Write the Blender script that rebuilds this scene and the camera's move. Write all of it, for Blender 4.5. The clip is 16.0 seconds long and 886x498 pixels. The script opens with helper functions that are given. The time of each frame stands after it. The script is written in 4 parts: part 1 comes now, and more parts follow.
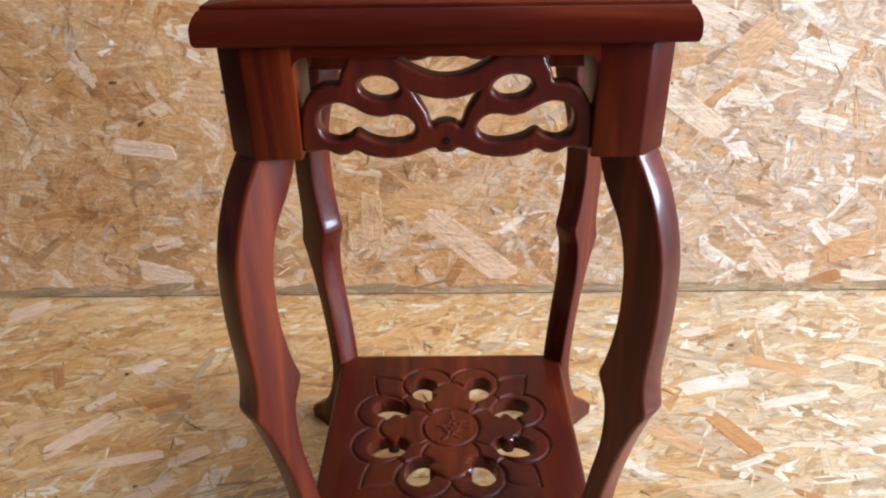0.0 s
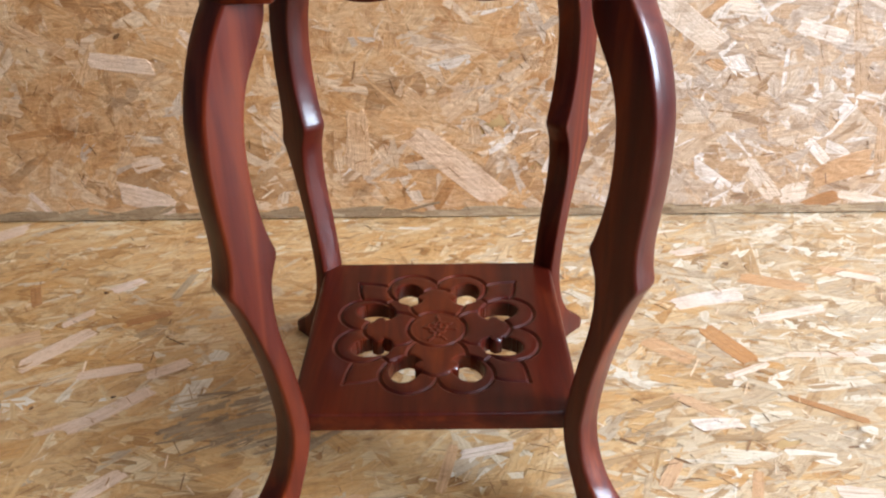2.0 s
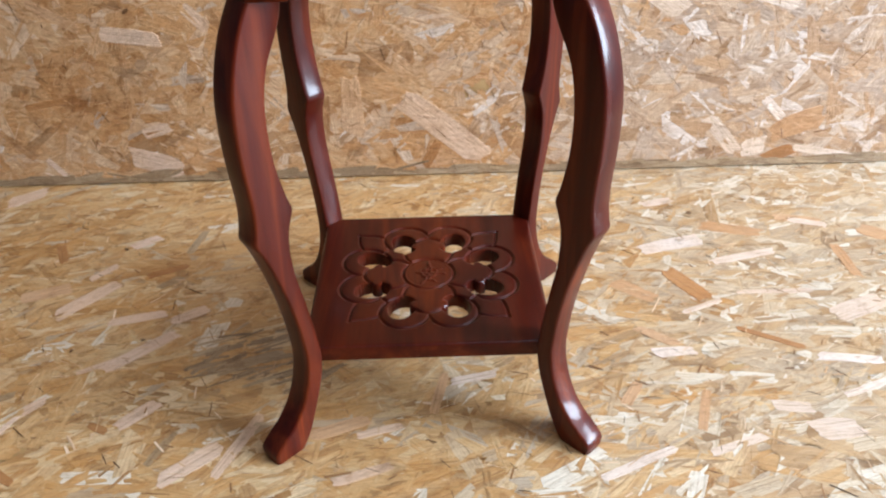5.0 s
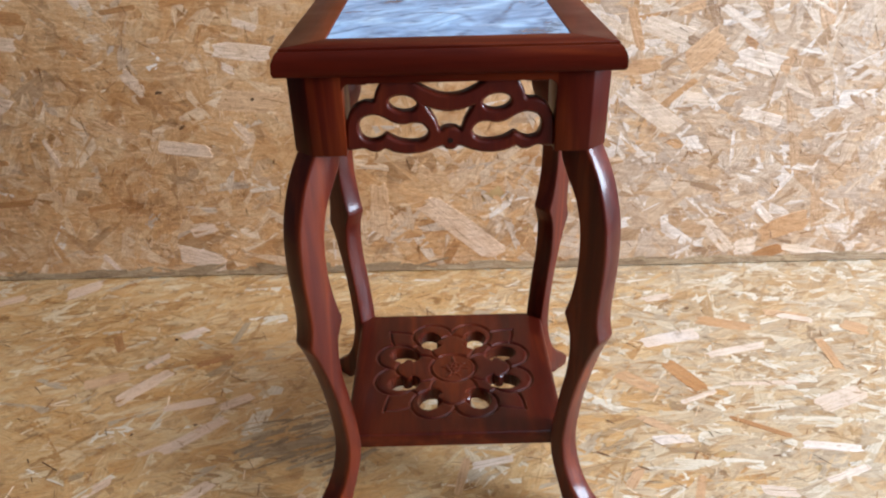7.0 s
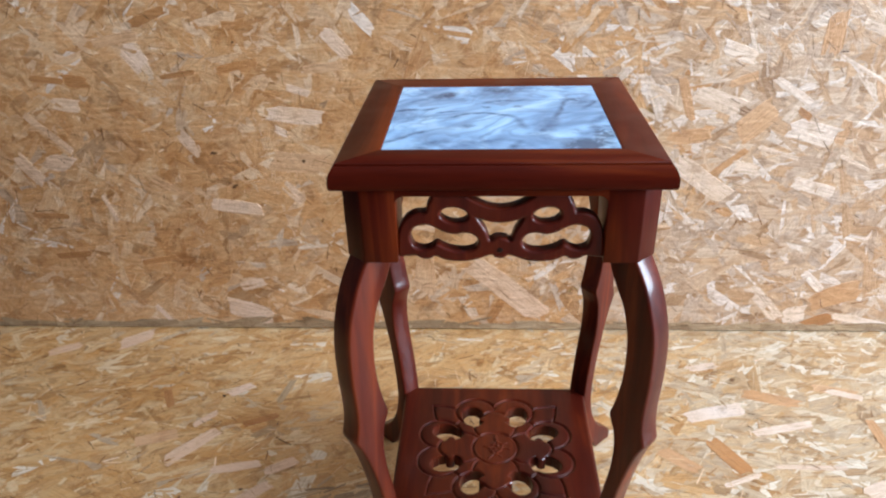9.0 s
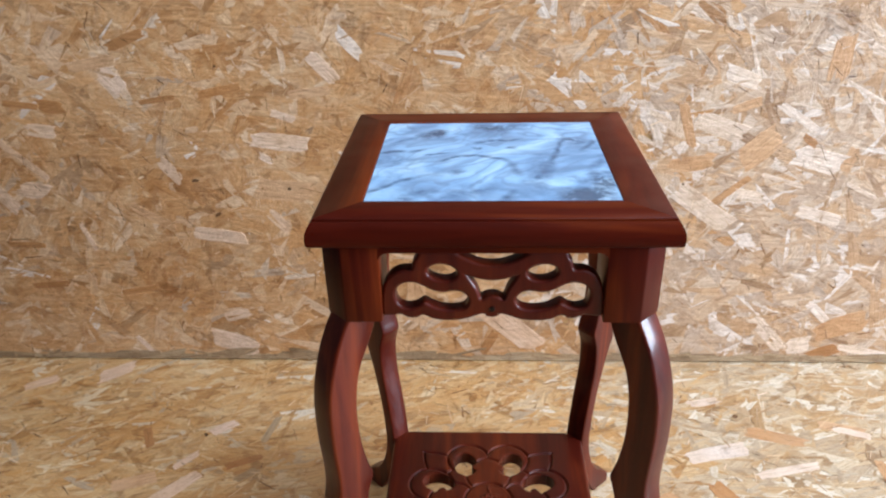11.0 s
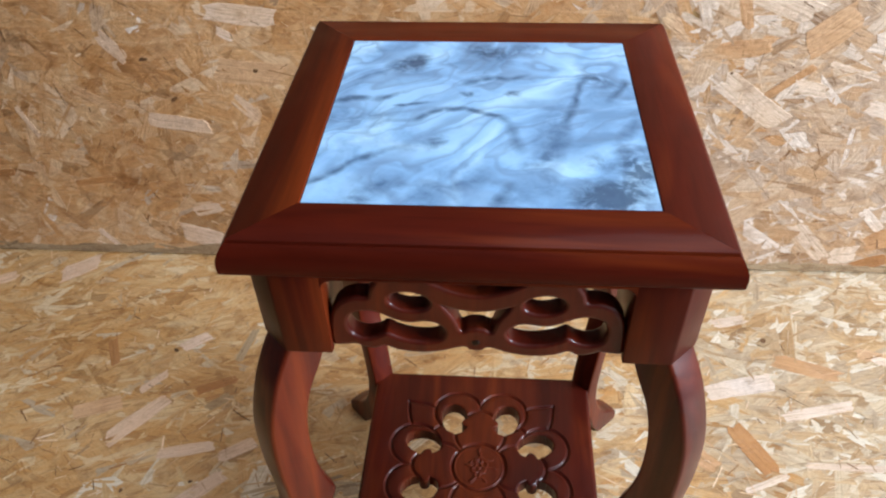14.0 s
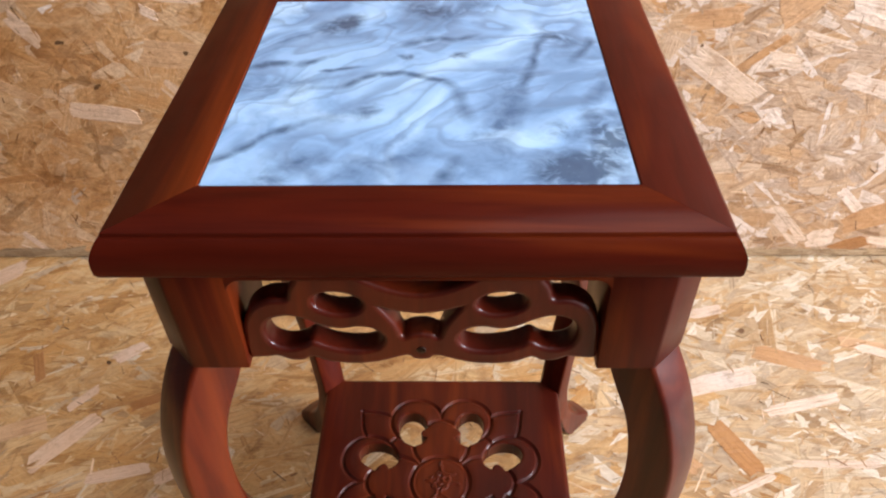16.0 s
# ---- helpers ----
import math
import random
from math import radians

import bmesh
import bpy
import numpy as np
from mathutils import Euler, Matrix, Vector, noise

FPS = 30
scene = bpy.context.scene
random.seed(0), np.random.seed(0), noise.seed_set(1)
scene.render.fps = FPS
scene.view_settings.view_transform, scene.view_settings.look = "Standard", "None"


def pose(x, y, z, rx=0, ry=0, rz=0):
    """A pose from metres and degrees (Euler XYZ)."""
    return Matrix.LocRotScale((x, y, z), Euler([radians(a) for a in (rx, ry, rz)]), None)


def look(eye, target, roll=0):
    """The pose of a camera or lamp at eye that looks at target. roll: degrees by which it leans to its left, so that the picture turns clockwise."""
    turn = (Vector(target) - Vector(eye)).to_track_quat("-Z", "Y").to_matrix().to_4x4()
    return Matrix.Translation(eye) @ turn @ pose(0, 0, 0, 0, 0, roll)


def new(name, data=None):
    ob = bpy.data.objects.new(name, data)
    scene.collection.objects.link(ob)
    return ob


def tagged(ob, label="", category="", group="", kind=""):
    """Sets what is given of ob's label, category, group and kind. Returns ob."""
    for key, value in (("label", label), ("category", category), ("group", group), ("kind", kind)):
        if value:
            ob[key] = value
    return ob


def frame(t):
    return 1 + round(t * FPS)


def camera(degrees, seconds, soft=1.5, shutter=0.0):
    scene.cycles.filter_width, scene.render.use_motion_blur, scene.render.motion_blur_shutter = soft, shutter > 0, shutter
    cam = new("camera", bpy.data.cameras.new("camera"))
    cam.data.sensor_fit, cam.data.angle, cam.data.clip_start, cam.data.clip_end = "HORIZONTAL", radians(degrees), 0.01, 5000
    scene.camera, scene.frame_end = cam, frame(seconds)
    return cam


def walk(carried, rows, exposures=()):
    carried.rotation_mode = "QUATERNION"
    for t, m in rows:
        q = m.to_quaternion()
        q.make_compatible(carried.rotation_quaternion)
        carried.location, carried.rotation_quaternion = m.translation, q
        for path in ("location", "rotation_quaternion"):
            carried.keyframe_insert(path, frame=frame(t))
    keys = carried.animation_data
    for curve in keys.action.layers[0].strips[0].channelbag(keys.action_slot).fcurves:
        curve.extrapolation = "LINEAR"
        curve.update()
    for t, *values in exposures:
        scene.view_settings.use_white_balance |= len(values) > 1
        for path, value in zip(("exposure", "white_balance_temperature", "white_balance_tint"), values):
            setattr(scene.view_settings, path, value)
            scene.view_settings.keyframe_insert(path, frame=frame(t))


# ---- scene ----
cam = camera(60.2, 16.0, soft=2.2)
PATH = [
    (0, (0.003, -0.601, 0.621), (-0.021, 1.176, -0.296), -0.9),
    (0.5, (0.004, -0.608, 0.606), (-0.02, 1.158, -0.332), -0.9),
    (1, (0.002, -0.608, 0.580), (-0.018, 1.149, -0.374), -0.8),
    (1.5, (0.004, -0.605, 0.562), (-0.012, 1.143, -0.410), -0.8),
    (2, (0.01, -0.608, 0.546), (0.001, 1.128, -0.446), -0.8),
    (2.5, (0.012, -0.613, 0.533), (0.014, 1.111, -0.481), -0.8),
    (3, (0.011, -0.625, 0.519), (0.022, 1.083, -0.520), -0.7),
    (3.2, (0.011, -0.63, 0.513), (0.024, 1.072, -0.537), -0.7),
    (5.3, (0.009, -0.711, 0.616), (0.026, 0.965, -0.475), -1.4),
    (5.5, (0.008, -0.717, 0.628), (0.025, 0.968, -0.450), -1.3),
    (6, (0.003, -0.729, 0.654), (0.016, 0.984, -0.379), -1.3),
    (6.5, (-0.009, -0.746, 0.671), (0.001, 1.003, -0.298), -1.3),
    (7, (-0.009, -0.784, 0.690), (-0.009, 0.987, -0.239), -1.4),
    (7.5, (-0.013, -0.811, 0.712), (-0.041, 0.976, -0.186), -1.4),
    (8, (-0.015, -0.79, 0.750), (-0.093, 0.999, -0.141), -1.4),
    (8.2, (-0.015, -0.784, 0.754), (-0.112, 1.007, -0.131), -1.5),
    (10.3, (-0.017, -0.715, 0.795), (-0.125, 1.055, -0.130), -1.5),
    (10.5, (-0.018, -0.714, 0.792), (-0.121, 1.07, -0.108), -1.4),
    (11, (-0.011, -0.688, 0.791), (-0.105, 1.099, -0.103), -1.4),
    (11.5, (-0.003, -0.663, 0.804), (-0.094, 1.099, -0.139), -1.5),
    (12, (0.002, -0.623, 0.804), (-0.089, 1.112, -0.187), -1.5),
    (12.5, (0.003, -0.573, 0.803), (-0.099, 1.111, -0.271), -1.6),
    (13, (0.009, -0.529, 0.805), (-0.101, 1.038, -0.432), -1.5),
    (13.5, (0.017, -0.491, 0.815), (-0.104, 1.018, -0.492), -1.7),
    (14, (0.009, -0.463, 0.822), (-0.121, 1.039, -0.492), -1.7),
    (14.5, (-0.003, -0.422, 0.821), (-0.138, 1.078, -0.494), -1.6),
    (15, (0.002, -0.388, 0.824), (-0.125, 1.115, -0.489), -1.5),
    (15.5, (0.015, -0.389, 0.792), (-0.078, 1.115, -0.523), -1.4),
    (16, (0.021, -0.404, 0.765), (-0.027, 1.096, -0.557), -1.3),
]
walk(cam, [(t, look(eye, target, roll)) for t, eye, target, roll in PATH], [(0.0, 0.26, 6450, 10), (3.0, 0.24, 6450, 10), (5.5, 0.05, 6400, 10), (12.5, 0.02, 6400, 10), (14.0, -0.03, 6650, 9), (15.0, -0.03, 7100, 18), (16.0, 0.03, 7550, 20)])

# ---- world and large lights ----
world = bpy.data.worlds.new("sky")
scene.world = world
world.use_nodes = True
wn = world.node_tree
sky = wn.nodes.new("ShaderNodeTexSky")
sky.sky_type, sky.sun_disc = "NISHITA", False
sky.sun_elevation, sky.sun_rotation = radians(69), radians(90)
wn.links.new(sky.outputs[0], wn.nodes["Background"].inputs[0])
wn.nodes["Background"].inputs[1].default_value = 0.1

WALL_Y, LEAN, ROOM_L, ROOM_R, ROOM_F, ROOM_H = 0.446, 0.050, -2.6, 3.60, -3.2, 2.60
BOARD_X, BOARD_F, BOARD_H = 1.25, -1.0, 1.22  # half width, front edge and height of the strand boards
TOP, UNDER = 0.540, 0.5165  # the stand's top and the underside of its frame, over its own origin
WIN_Y0, WIN_Y1, WIN_Z0, WIN_Z1 = -1.95, -0.15, 0.60, 2.20


def area_lamp(name, eye, target, sx, sy, power, colour):
    data = bpy.data.lights.new(name, "AREA")
    data.shape, data.size, data.size_y, data.energy, data.color = "RECTANGLE", sx, sy, power, colour
    ob = new(name, data)
    ob.matrix_world = look(eye, target)
    return ob


area_lamp("window_daylight", (ROOM_R + 0.04, (WIN_Y0 + WIN_Y1) / 2, (WIN_Z0 + WIN_Z1) / 2), (0, (WIN_Y0 + WIN_Y1) / 2, (WIN_Z0 + WIN_Z1) / 2), 1.76, 1.56, 440, (0.68, 0.83, 1.0))
# unseen overhead lamp, added to lift the floor and soften the shadows
FILL_X0, FILL_X1, FILL_Y0, FILL_Y1 = 0.05, 1.55, -0.65, 0.55
area_lamp("overhead_fill", ((FILL_X0 + FILL_X1) / 2, (FILL_Y0 + FILL_Y1) / 2, ROOM_H + 0.04), ((FILL_X0 + FILL_X1) / 2, (FILL_Y0 + FILL_Y1) / 2, 0), 1.48, 1.18, 32, (0.68, 0.83, 1.0))

# ---- materials ----


def material(name, rough=0.5, metal=0.0):
    m = bpy.data.materials.new(name)
    m.use_nodes = True
    b = m.node_tree.nodes["Principled BSDF"]
    b.inputs["Roughness"].default_value, b.inputs["Metallic"].default_value = rough, metal
    return m, m.node_tree, b


def node(tree, kind, **values):
    n = tree.nodes.new(kind)
    for key, value in values.items():
        n.inputs[key].default_value = value
    return n


def ramp(tree, source, stops):
    r = tree.nodes.new("ShaderNodeValToRGB")
    while len(r.color_ramp.elements) < len(stops):
        r.color_ramp.elements.new(0.5)
    for e, (p, c) in zip(r.color_ramp.elements, stops):
        e.position, e.color = p, (*c, 1)
    tree.links.new(source, r.inputs[0])
    return r


def mix(tree, kind, factor, a, b):
    n = tree.nodes.new("ShaderNodeMix")
    n.data_type, n.blend_type = "RGBA", kind
    for socket, value in ((n.inputs[0], factor), (n.inputs[6], a), (n.inputs[7], b)):
        if isinstance(value, (int, float)):
            socket.default_value = value
        elif isinstance(value, tuple):
            socket.default_value = (*value, 1)
        else:
            tree.links.new(value, socket)
    return n.outputs[2]


def bump(tree, bsdf, height, strength, distance):
    n = node(tree, "ShaderNodeBump", Strength=strength, Distance=distance)
    tree.links.new(height, n.inputs["Height"])
    tree.links.new(n.outputs[0], bsdf.inputs["Normal"])


def lacquered_wood(name, axis, coat, gloss, tone=1.0):
    """Red-brown lacquered hardwood, its grain along one axis of the part."""
    m, tr, b = material(name, 0.30)
    co = tr.nodes.new("ShaderNodeTexCoord")
    info = tr.nodes.new("ShaderNodeObjectInfo")
    shift = tr.nodes.new("ShaderNodeVectorMath")
    shift.operation = "MULTIPLY_ADD"
    shift.inputs[1].default_value = (3.1, 2.3, 1.7)
    tr.links.new(info.outputs["Random"], shift.inputs[0])
    tr.links.new(co.outputs["Object"], shift.inputs[2])
    scale = [1.0, 1.0, 1.0]
    scale[axis] = 0.09
    mp = node(tr, "ShaderNodeMapping", Scale=scale)
    tr.links.new(shift.outputs[0], mp.inputs[0])
    grain = node(tr, "ShaderNodeTexNoise", Scale=210.0, Detail=4.0, Roughness=0.55, Distortion=0.3)
    broad = node(tr, "ShaderNodeTexNoise", Scale=26.0, Detail=3.0, Roughness=0.55, Distortion=1.2)
    for n in (grain, broad):
        tr.links.new(mp.outputs[0], n.inputs["Vector"])
    tones = ((0.28, (0.030, 0.0025, 0.0012)), (0.50, (0.056, 0.0052, 0.0017)), (0.74, (0.122, 0.0180, 0.0034)))
    c1 = ramp(tr, broad.outputs["Fac"], [(p, tuple(v * tone for v in c)) for p, c in tones])
    c2 = ramp(tr, grain.outputs["Fac"], [(0.32, (0.72, 0.68, 0.66)), (0.55, (1, 1, 1))])
    tr.links.new(mix(tr, "MULTIPLY", 0.7, c1.outputs[0], c2.outputs[0]), b.inputs["Base Color"])
    smudge = node(tr, "ShaderNodeTexNoise", Scale=22.0, Detail=4.0)
    tr.links.new(co.outputs["Object"], smudge.inputs["Vector"])
    rr = ramp(tr, smudge.outputs["Fac"], [(0.3, (0.34,) * 3), (0.7, (0.46,) * 3)])
    tr.links.new(rr.outputs[0], b.inputs["Roughness"])
    b.inputs["Coat Weight"].default_value, b.inputs["Coat Roughness"].default_value = coat, 0.16
    b.inputs["Specular IOR Level"].default_value = gloss
    bump(tr, b, grain.outputs["Fac"], 0.10, 0.0006)
    return m


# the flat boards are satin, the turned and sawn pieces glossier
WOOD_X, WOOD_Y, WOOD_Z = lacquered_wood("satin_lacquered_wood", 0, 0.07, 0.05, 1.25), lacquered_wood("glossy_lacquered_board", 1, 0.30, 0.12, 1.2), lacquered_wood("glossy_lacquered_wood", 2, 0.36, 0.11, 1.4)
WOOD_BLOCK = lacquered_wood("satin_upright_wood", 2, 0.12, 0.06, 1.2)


# Veins in the marble, in mm across its face: two ends, half width, depth of tone.
VEINS_A = ((-79, -21, -59, -14, 3, 0.35), (-59, -14, -46, -10, 3, 0.35), (-46, -10, -38, -4, 3, 0.85), (-38, -4, -29, 3, 3, 0.85), (-29, 3, -14, 2, 3, 0.85), (-14, 2, 0, -3, 3, 0.85), (0, -3, 12, -6, 3, 0.85), (12, -6, 18, -16, 4, 0.55), (18, -16, 22, -30, 4, 0.55), (22, -30, 23, -43, 4, 0.55), (-104, 10, -95, 15, 3, 0.9), (-95, 15, -85, 18, 3, 0.9), (-76, 18, -67, 23, 3, 0.8), (-61, 9, -54, 9, 2, 1), (-54, 9, -42, 11, 2, 1))
VEINS_B = ((-13, 39, -2, 45, 3, 0.7), (-2, 45, 10, 49, 3, 0.7), (10, 49, 19, 47, 3, 0.7), (19, 47, 29, 51, 3, 0.7), (-106, -86, -95, -79, 3, 0.75), (-95, -79, -84, -67, 3, 0.75), (-84, -67, -77, -59, 3, 0.75), (-77, -59, -71, -57, 4, 0.85), (-71, -57, -55, -47, 3, 0.35), (57, -14, 61, 6, 3, 0.7), (61, 6, 64, 25, 3, 0.7), (64, 25, 70, 46, 3, 0.7), (88, 20, 96, 32, 3, 0.7), (96, 32, 100, 42, 3, 0.7), (11, -105, 15, -94, 4, 0.65))
VEINS_C = ((15, -94, 19, -84, 4, 0.65),)
VEINS = VEINS_A + VEINS_B + VEINS_C
BANDS_A = ((-72, 60, -63, 71, 6, 0.75), (-63, 71, -53, 74, 6, 0.75), (-53, 74, -48, 82, 6, 0.75), (-91, 47, -72, 60, 4, 0.5), (34, -61, 42, -45, 8, 0.75), (42, -45, 49, -29, 8, 0.75), (49, -29, 52, -18, 8, 0.75), (42, -79, 45, -59, 6, 0.5), (45, -59, 47, -44, 6, 0.5), (89, -38, 96, -26, 5, 0.55), (96, -26, 106, -6, 5, 0.55), (-100, -8, -80, -10, 11, 0.42), (-80, -10, -58, -2, 11, 0.42), (-76, -38, -56, -39, 11, 0.3), (-56, -39, -38, -41, 11, 0.3))
BANDS_B = ((-78, -105, -67, -94, 10, 0.7), (-67, -94, -62, -86, 10, 0.7), (-62, -86, -53, -84, 10, 0.7), (-36, -102, -31, -89, 9, 0.6), (-31, -89, -22, -91, 9, 0.6), (-22, -90, -7, -85, 6, 0.6), (-7, -85, -1, -80, 6, 0.6), (23, -98, 34, -88, 11, 0.45), (34, -88, 39, -83, 11, 0.45), (-95, 83, -76, 94, 8, 0.3), (-76, 94, -56, 100, 8, 0.3), (49, 13, 45, -11, 7, 0.35), (45, -11, 35, -40, 7, 0.35), (-29, -82, -5, -67, 7, 0.3), (-5, -67, 2, -72, 7, 0.3))
BANDS = BANDS_A + BANDS_B
CLOUDS_A = ((-13, 23, -11, 23, 4, 1.3), (19, 26, 24, 25, 4, 0.8), (-34, -41, -30, -38, 6, 0.7), (-59, 61, -50, 73, 8, 1), (-11, 97, 1, 86, 9, 0.9), (1, 86, 18, 90, 9, 0.9), (18, 90, 34, 98, 7, 0.7), (73, 50, 83, 49, 6, 0.9), (83, 49, 84, 40, 6, 0.9), (67, -94, 76, -96, 15, 1.15), (76, -96, 86, -93, 15, 1.15), (92, -66, 98, -63, 13, 1.1), (98, -63, 99, -75, 13, 1.1), (92, -84, 94, -89, 11, 1), (70, -63, 75, -59, 9, 0.7))
CLOUDS_B = ((58, -104, 62, -91, 8, 0.6), (91, -47, 100, -52, 9, 0.55))
CLOUDS = CLOUDS_A + CLOUDS_B


def marble_material():
    """Pale blue-white marble with wispy smoke-blue veins that rise to one side, and darker clouds."""
    m, tr, b = material("polished_marble", 0.22)
    co = tr.nodes.new("ShaderNodeTexCoord")

    def shifted(source, noise_scale, amount, detail):
        n = node(tr, "ShaderNodeTexNoise", Scale=noise_scale, Detail=detail, Roughness=0.55)
        tr.links.new(source, n.inputs["Vector"])
        low = tr.nodes.new("ShaderNodeVectorMath")
        low.operation = "SUBTRACT"
        low.inputs[1].default_value = (0.5, 0.5, 0.5)
        tr.links.new(n.outputs["Color"], low.inputs[0])
        out = tr.nodes.new("ShaderNodeVectorMath")
        out.operation = "MULTIPLY_ADD"
        out.inputs[1].default_value = (amount, amount, 0.0)
        tr.links.new(low.outputs[0], out.inputs[0])
        tr.links.new(source, out.inputs[2])
        return out.outputs[0]

    bent = shifted(shifted(co.outputs["Object"], 9.0, 0.075, 2.0), 30.0, 0.020, 3.0)
    mp = node(tr, "ShaderNodeMapping", Rotation=(0, 0, radians(38)), Scale=(1.9, 1.0, 1.0))
    mp.vector_type = "TEXTURE"
    tr.links.new(bent, mp.inputs[0])
    drift = node(tr, "ShaderNodeTexNoise", Scale=20.0, Detail=5.0, Roughness=0.46, Distortion=0.9)
    grain = node(tr, "ShaderNodeTexNoise", Scale=90.0, Detail=6.0, Roughness=0.62, Distortion=0.6)
    for n, source in ((drift, mp.outputs[0]), (grain, co.outputs["Object"])):
        tr.links.new(source, n.inputs["Vector"])
    pale = ramp(tr, drift.outputs["Fac"], [(0.34, (0.155, 0.295, 0.48)), (0.44, (0.235, 0.425, 0.67)), (0.52, (0.315, 0.54, 0.80)), (0.62, (0.43, 0.66, 0.88))])
    c = pale.outputs[0]
    flow = node(tr, "ShaderNodeTexNoise", Scale=11.0, Detail=3.0, Roughness=0.42, Distortion=1.2)
    tr.links.new(mp.outputs[0], flow.inputs["Vector"])
    lines = ramp(tr, flow.outputs["Fac"], [(0.36, (0.0,) * 3), (0.428, (0.55,) * 3), (0.442, (0.0,) * 3), (0.47, (0.0,) * 3), (0.512, (0.42,) * 3), (0.524, (0.0,) * 3), (0.56, (0.0,) * 3), (0.612, (0.50,) * 3), (0.626, (0.0,) * 3)])
    c = mix(tr, "MIX", lines.outputs[0], c, (0.13, 0.21, 0.33))
    puff = ramp(tr, grain.outputs["Fac"], [(0.34, (0.05,) * 3), (0.50, (0.60,) * 3), (0.62, (1.0,) * 3)])
    place = shifted(shifted(co.outputs["Object"], 17.0, 0.014, 2.0), 60.0, 0.008, 4.0)
    for group, lean, edge, dark in ((BANDS, 0.35, 0.62, (0.060, 0.128, 0.235)), (VEINS, 0.75, 0.62, (0.036, 0.084, 0.160)), (CLOUDS, 0.12, 0.62, (0.030, 0.066, 0.125))):
        total = None
        for x0, y0, x1, y1, wide, deep in group:
            near = node(tr, "ShaderNodeMapping", Location=((x0 + x1) / 2000, (y0 + y1) / 2000, TOP), Rotation=(0, 0, math.atan2(y1 - y0, x1 - x0)), Scale=(math.hypot(x1 - x0, y1 - y0) / 1050 + wide / 1000, wide / 640, 1.0))
            near.vector_type = "TEXTURE"
            tr.links.new(place, near.inputs[0])
            ball = tr.nodes.new("ShaderNodeTexGradient")
            ball.gradient_type = "SPHERICAL"
            tr.links.new(near.outputs[0], ball.inputs[0])
            tone = tr.nodes.new("ShaderNodeMath")
            tone.operation = "MULTIPLY"
            tone.inputs[1].default_value = deep
            tr.links.new(ball.outputs["Fac"], tone.inputs[0])
            if total is None:
                total = tone.outputs[0]
            else:
                most = tr.nodes.new("ShaderNodeMath")
                most.operation = "MAXIMUM"
                tr.links.new(total, most.inputs[0])
                tr.links.new(tone.outputs[0], most.inputs[1])
                total = most.outputs[0]
        torn = tr.nodes.new("ShaderNodeMath")
        torn.operation = "MULTIPLY_ADD"
        torn.inputs[1].default_value = 1.0 - lean
        torn.inputs[2].default_value = lean
        tr.links.new(puff.outputs[0], torn.inputs[0])
        both = tr.nodes.new("ShaderNodeMath")
        both.operation = "MULTIPLY"
        tr.links.new(total, both.inputs[0])
        tr.links.new(torn.outputs[0], both.inputs[1])
        fac = ramp(tr, both.outputs[0], [(0.02, (0, 0, 0)), (edge * 0.5, (0.42,) * 3), (edge, (0.84,) * 3)])
        c = mix(tr, "MIX", fac.outputs[0], c, dark)
    mottle = ramp(tr, grain.outputs["Fac"], [(0.30, (1.06,) * 3), (0.55, (1.0,) * 3), (0.72, (0.78, 0.82, 0.86))])
    c = mix(tr, "MULTIPLY", 0.8, c, mottle.outputs[0])
    tr.links.new(c, b.inputs["Base Color"])
    b.inputs["Specular IOR Level"].default_value = 0.4
    return m


MARBLE = marble_material()


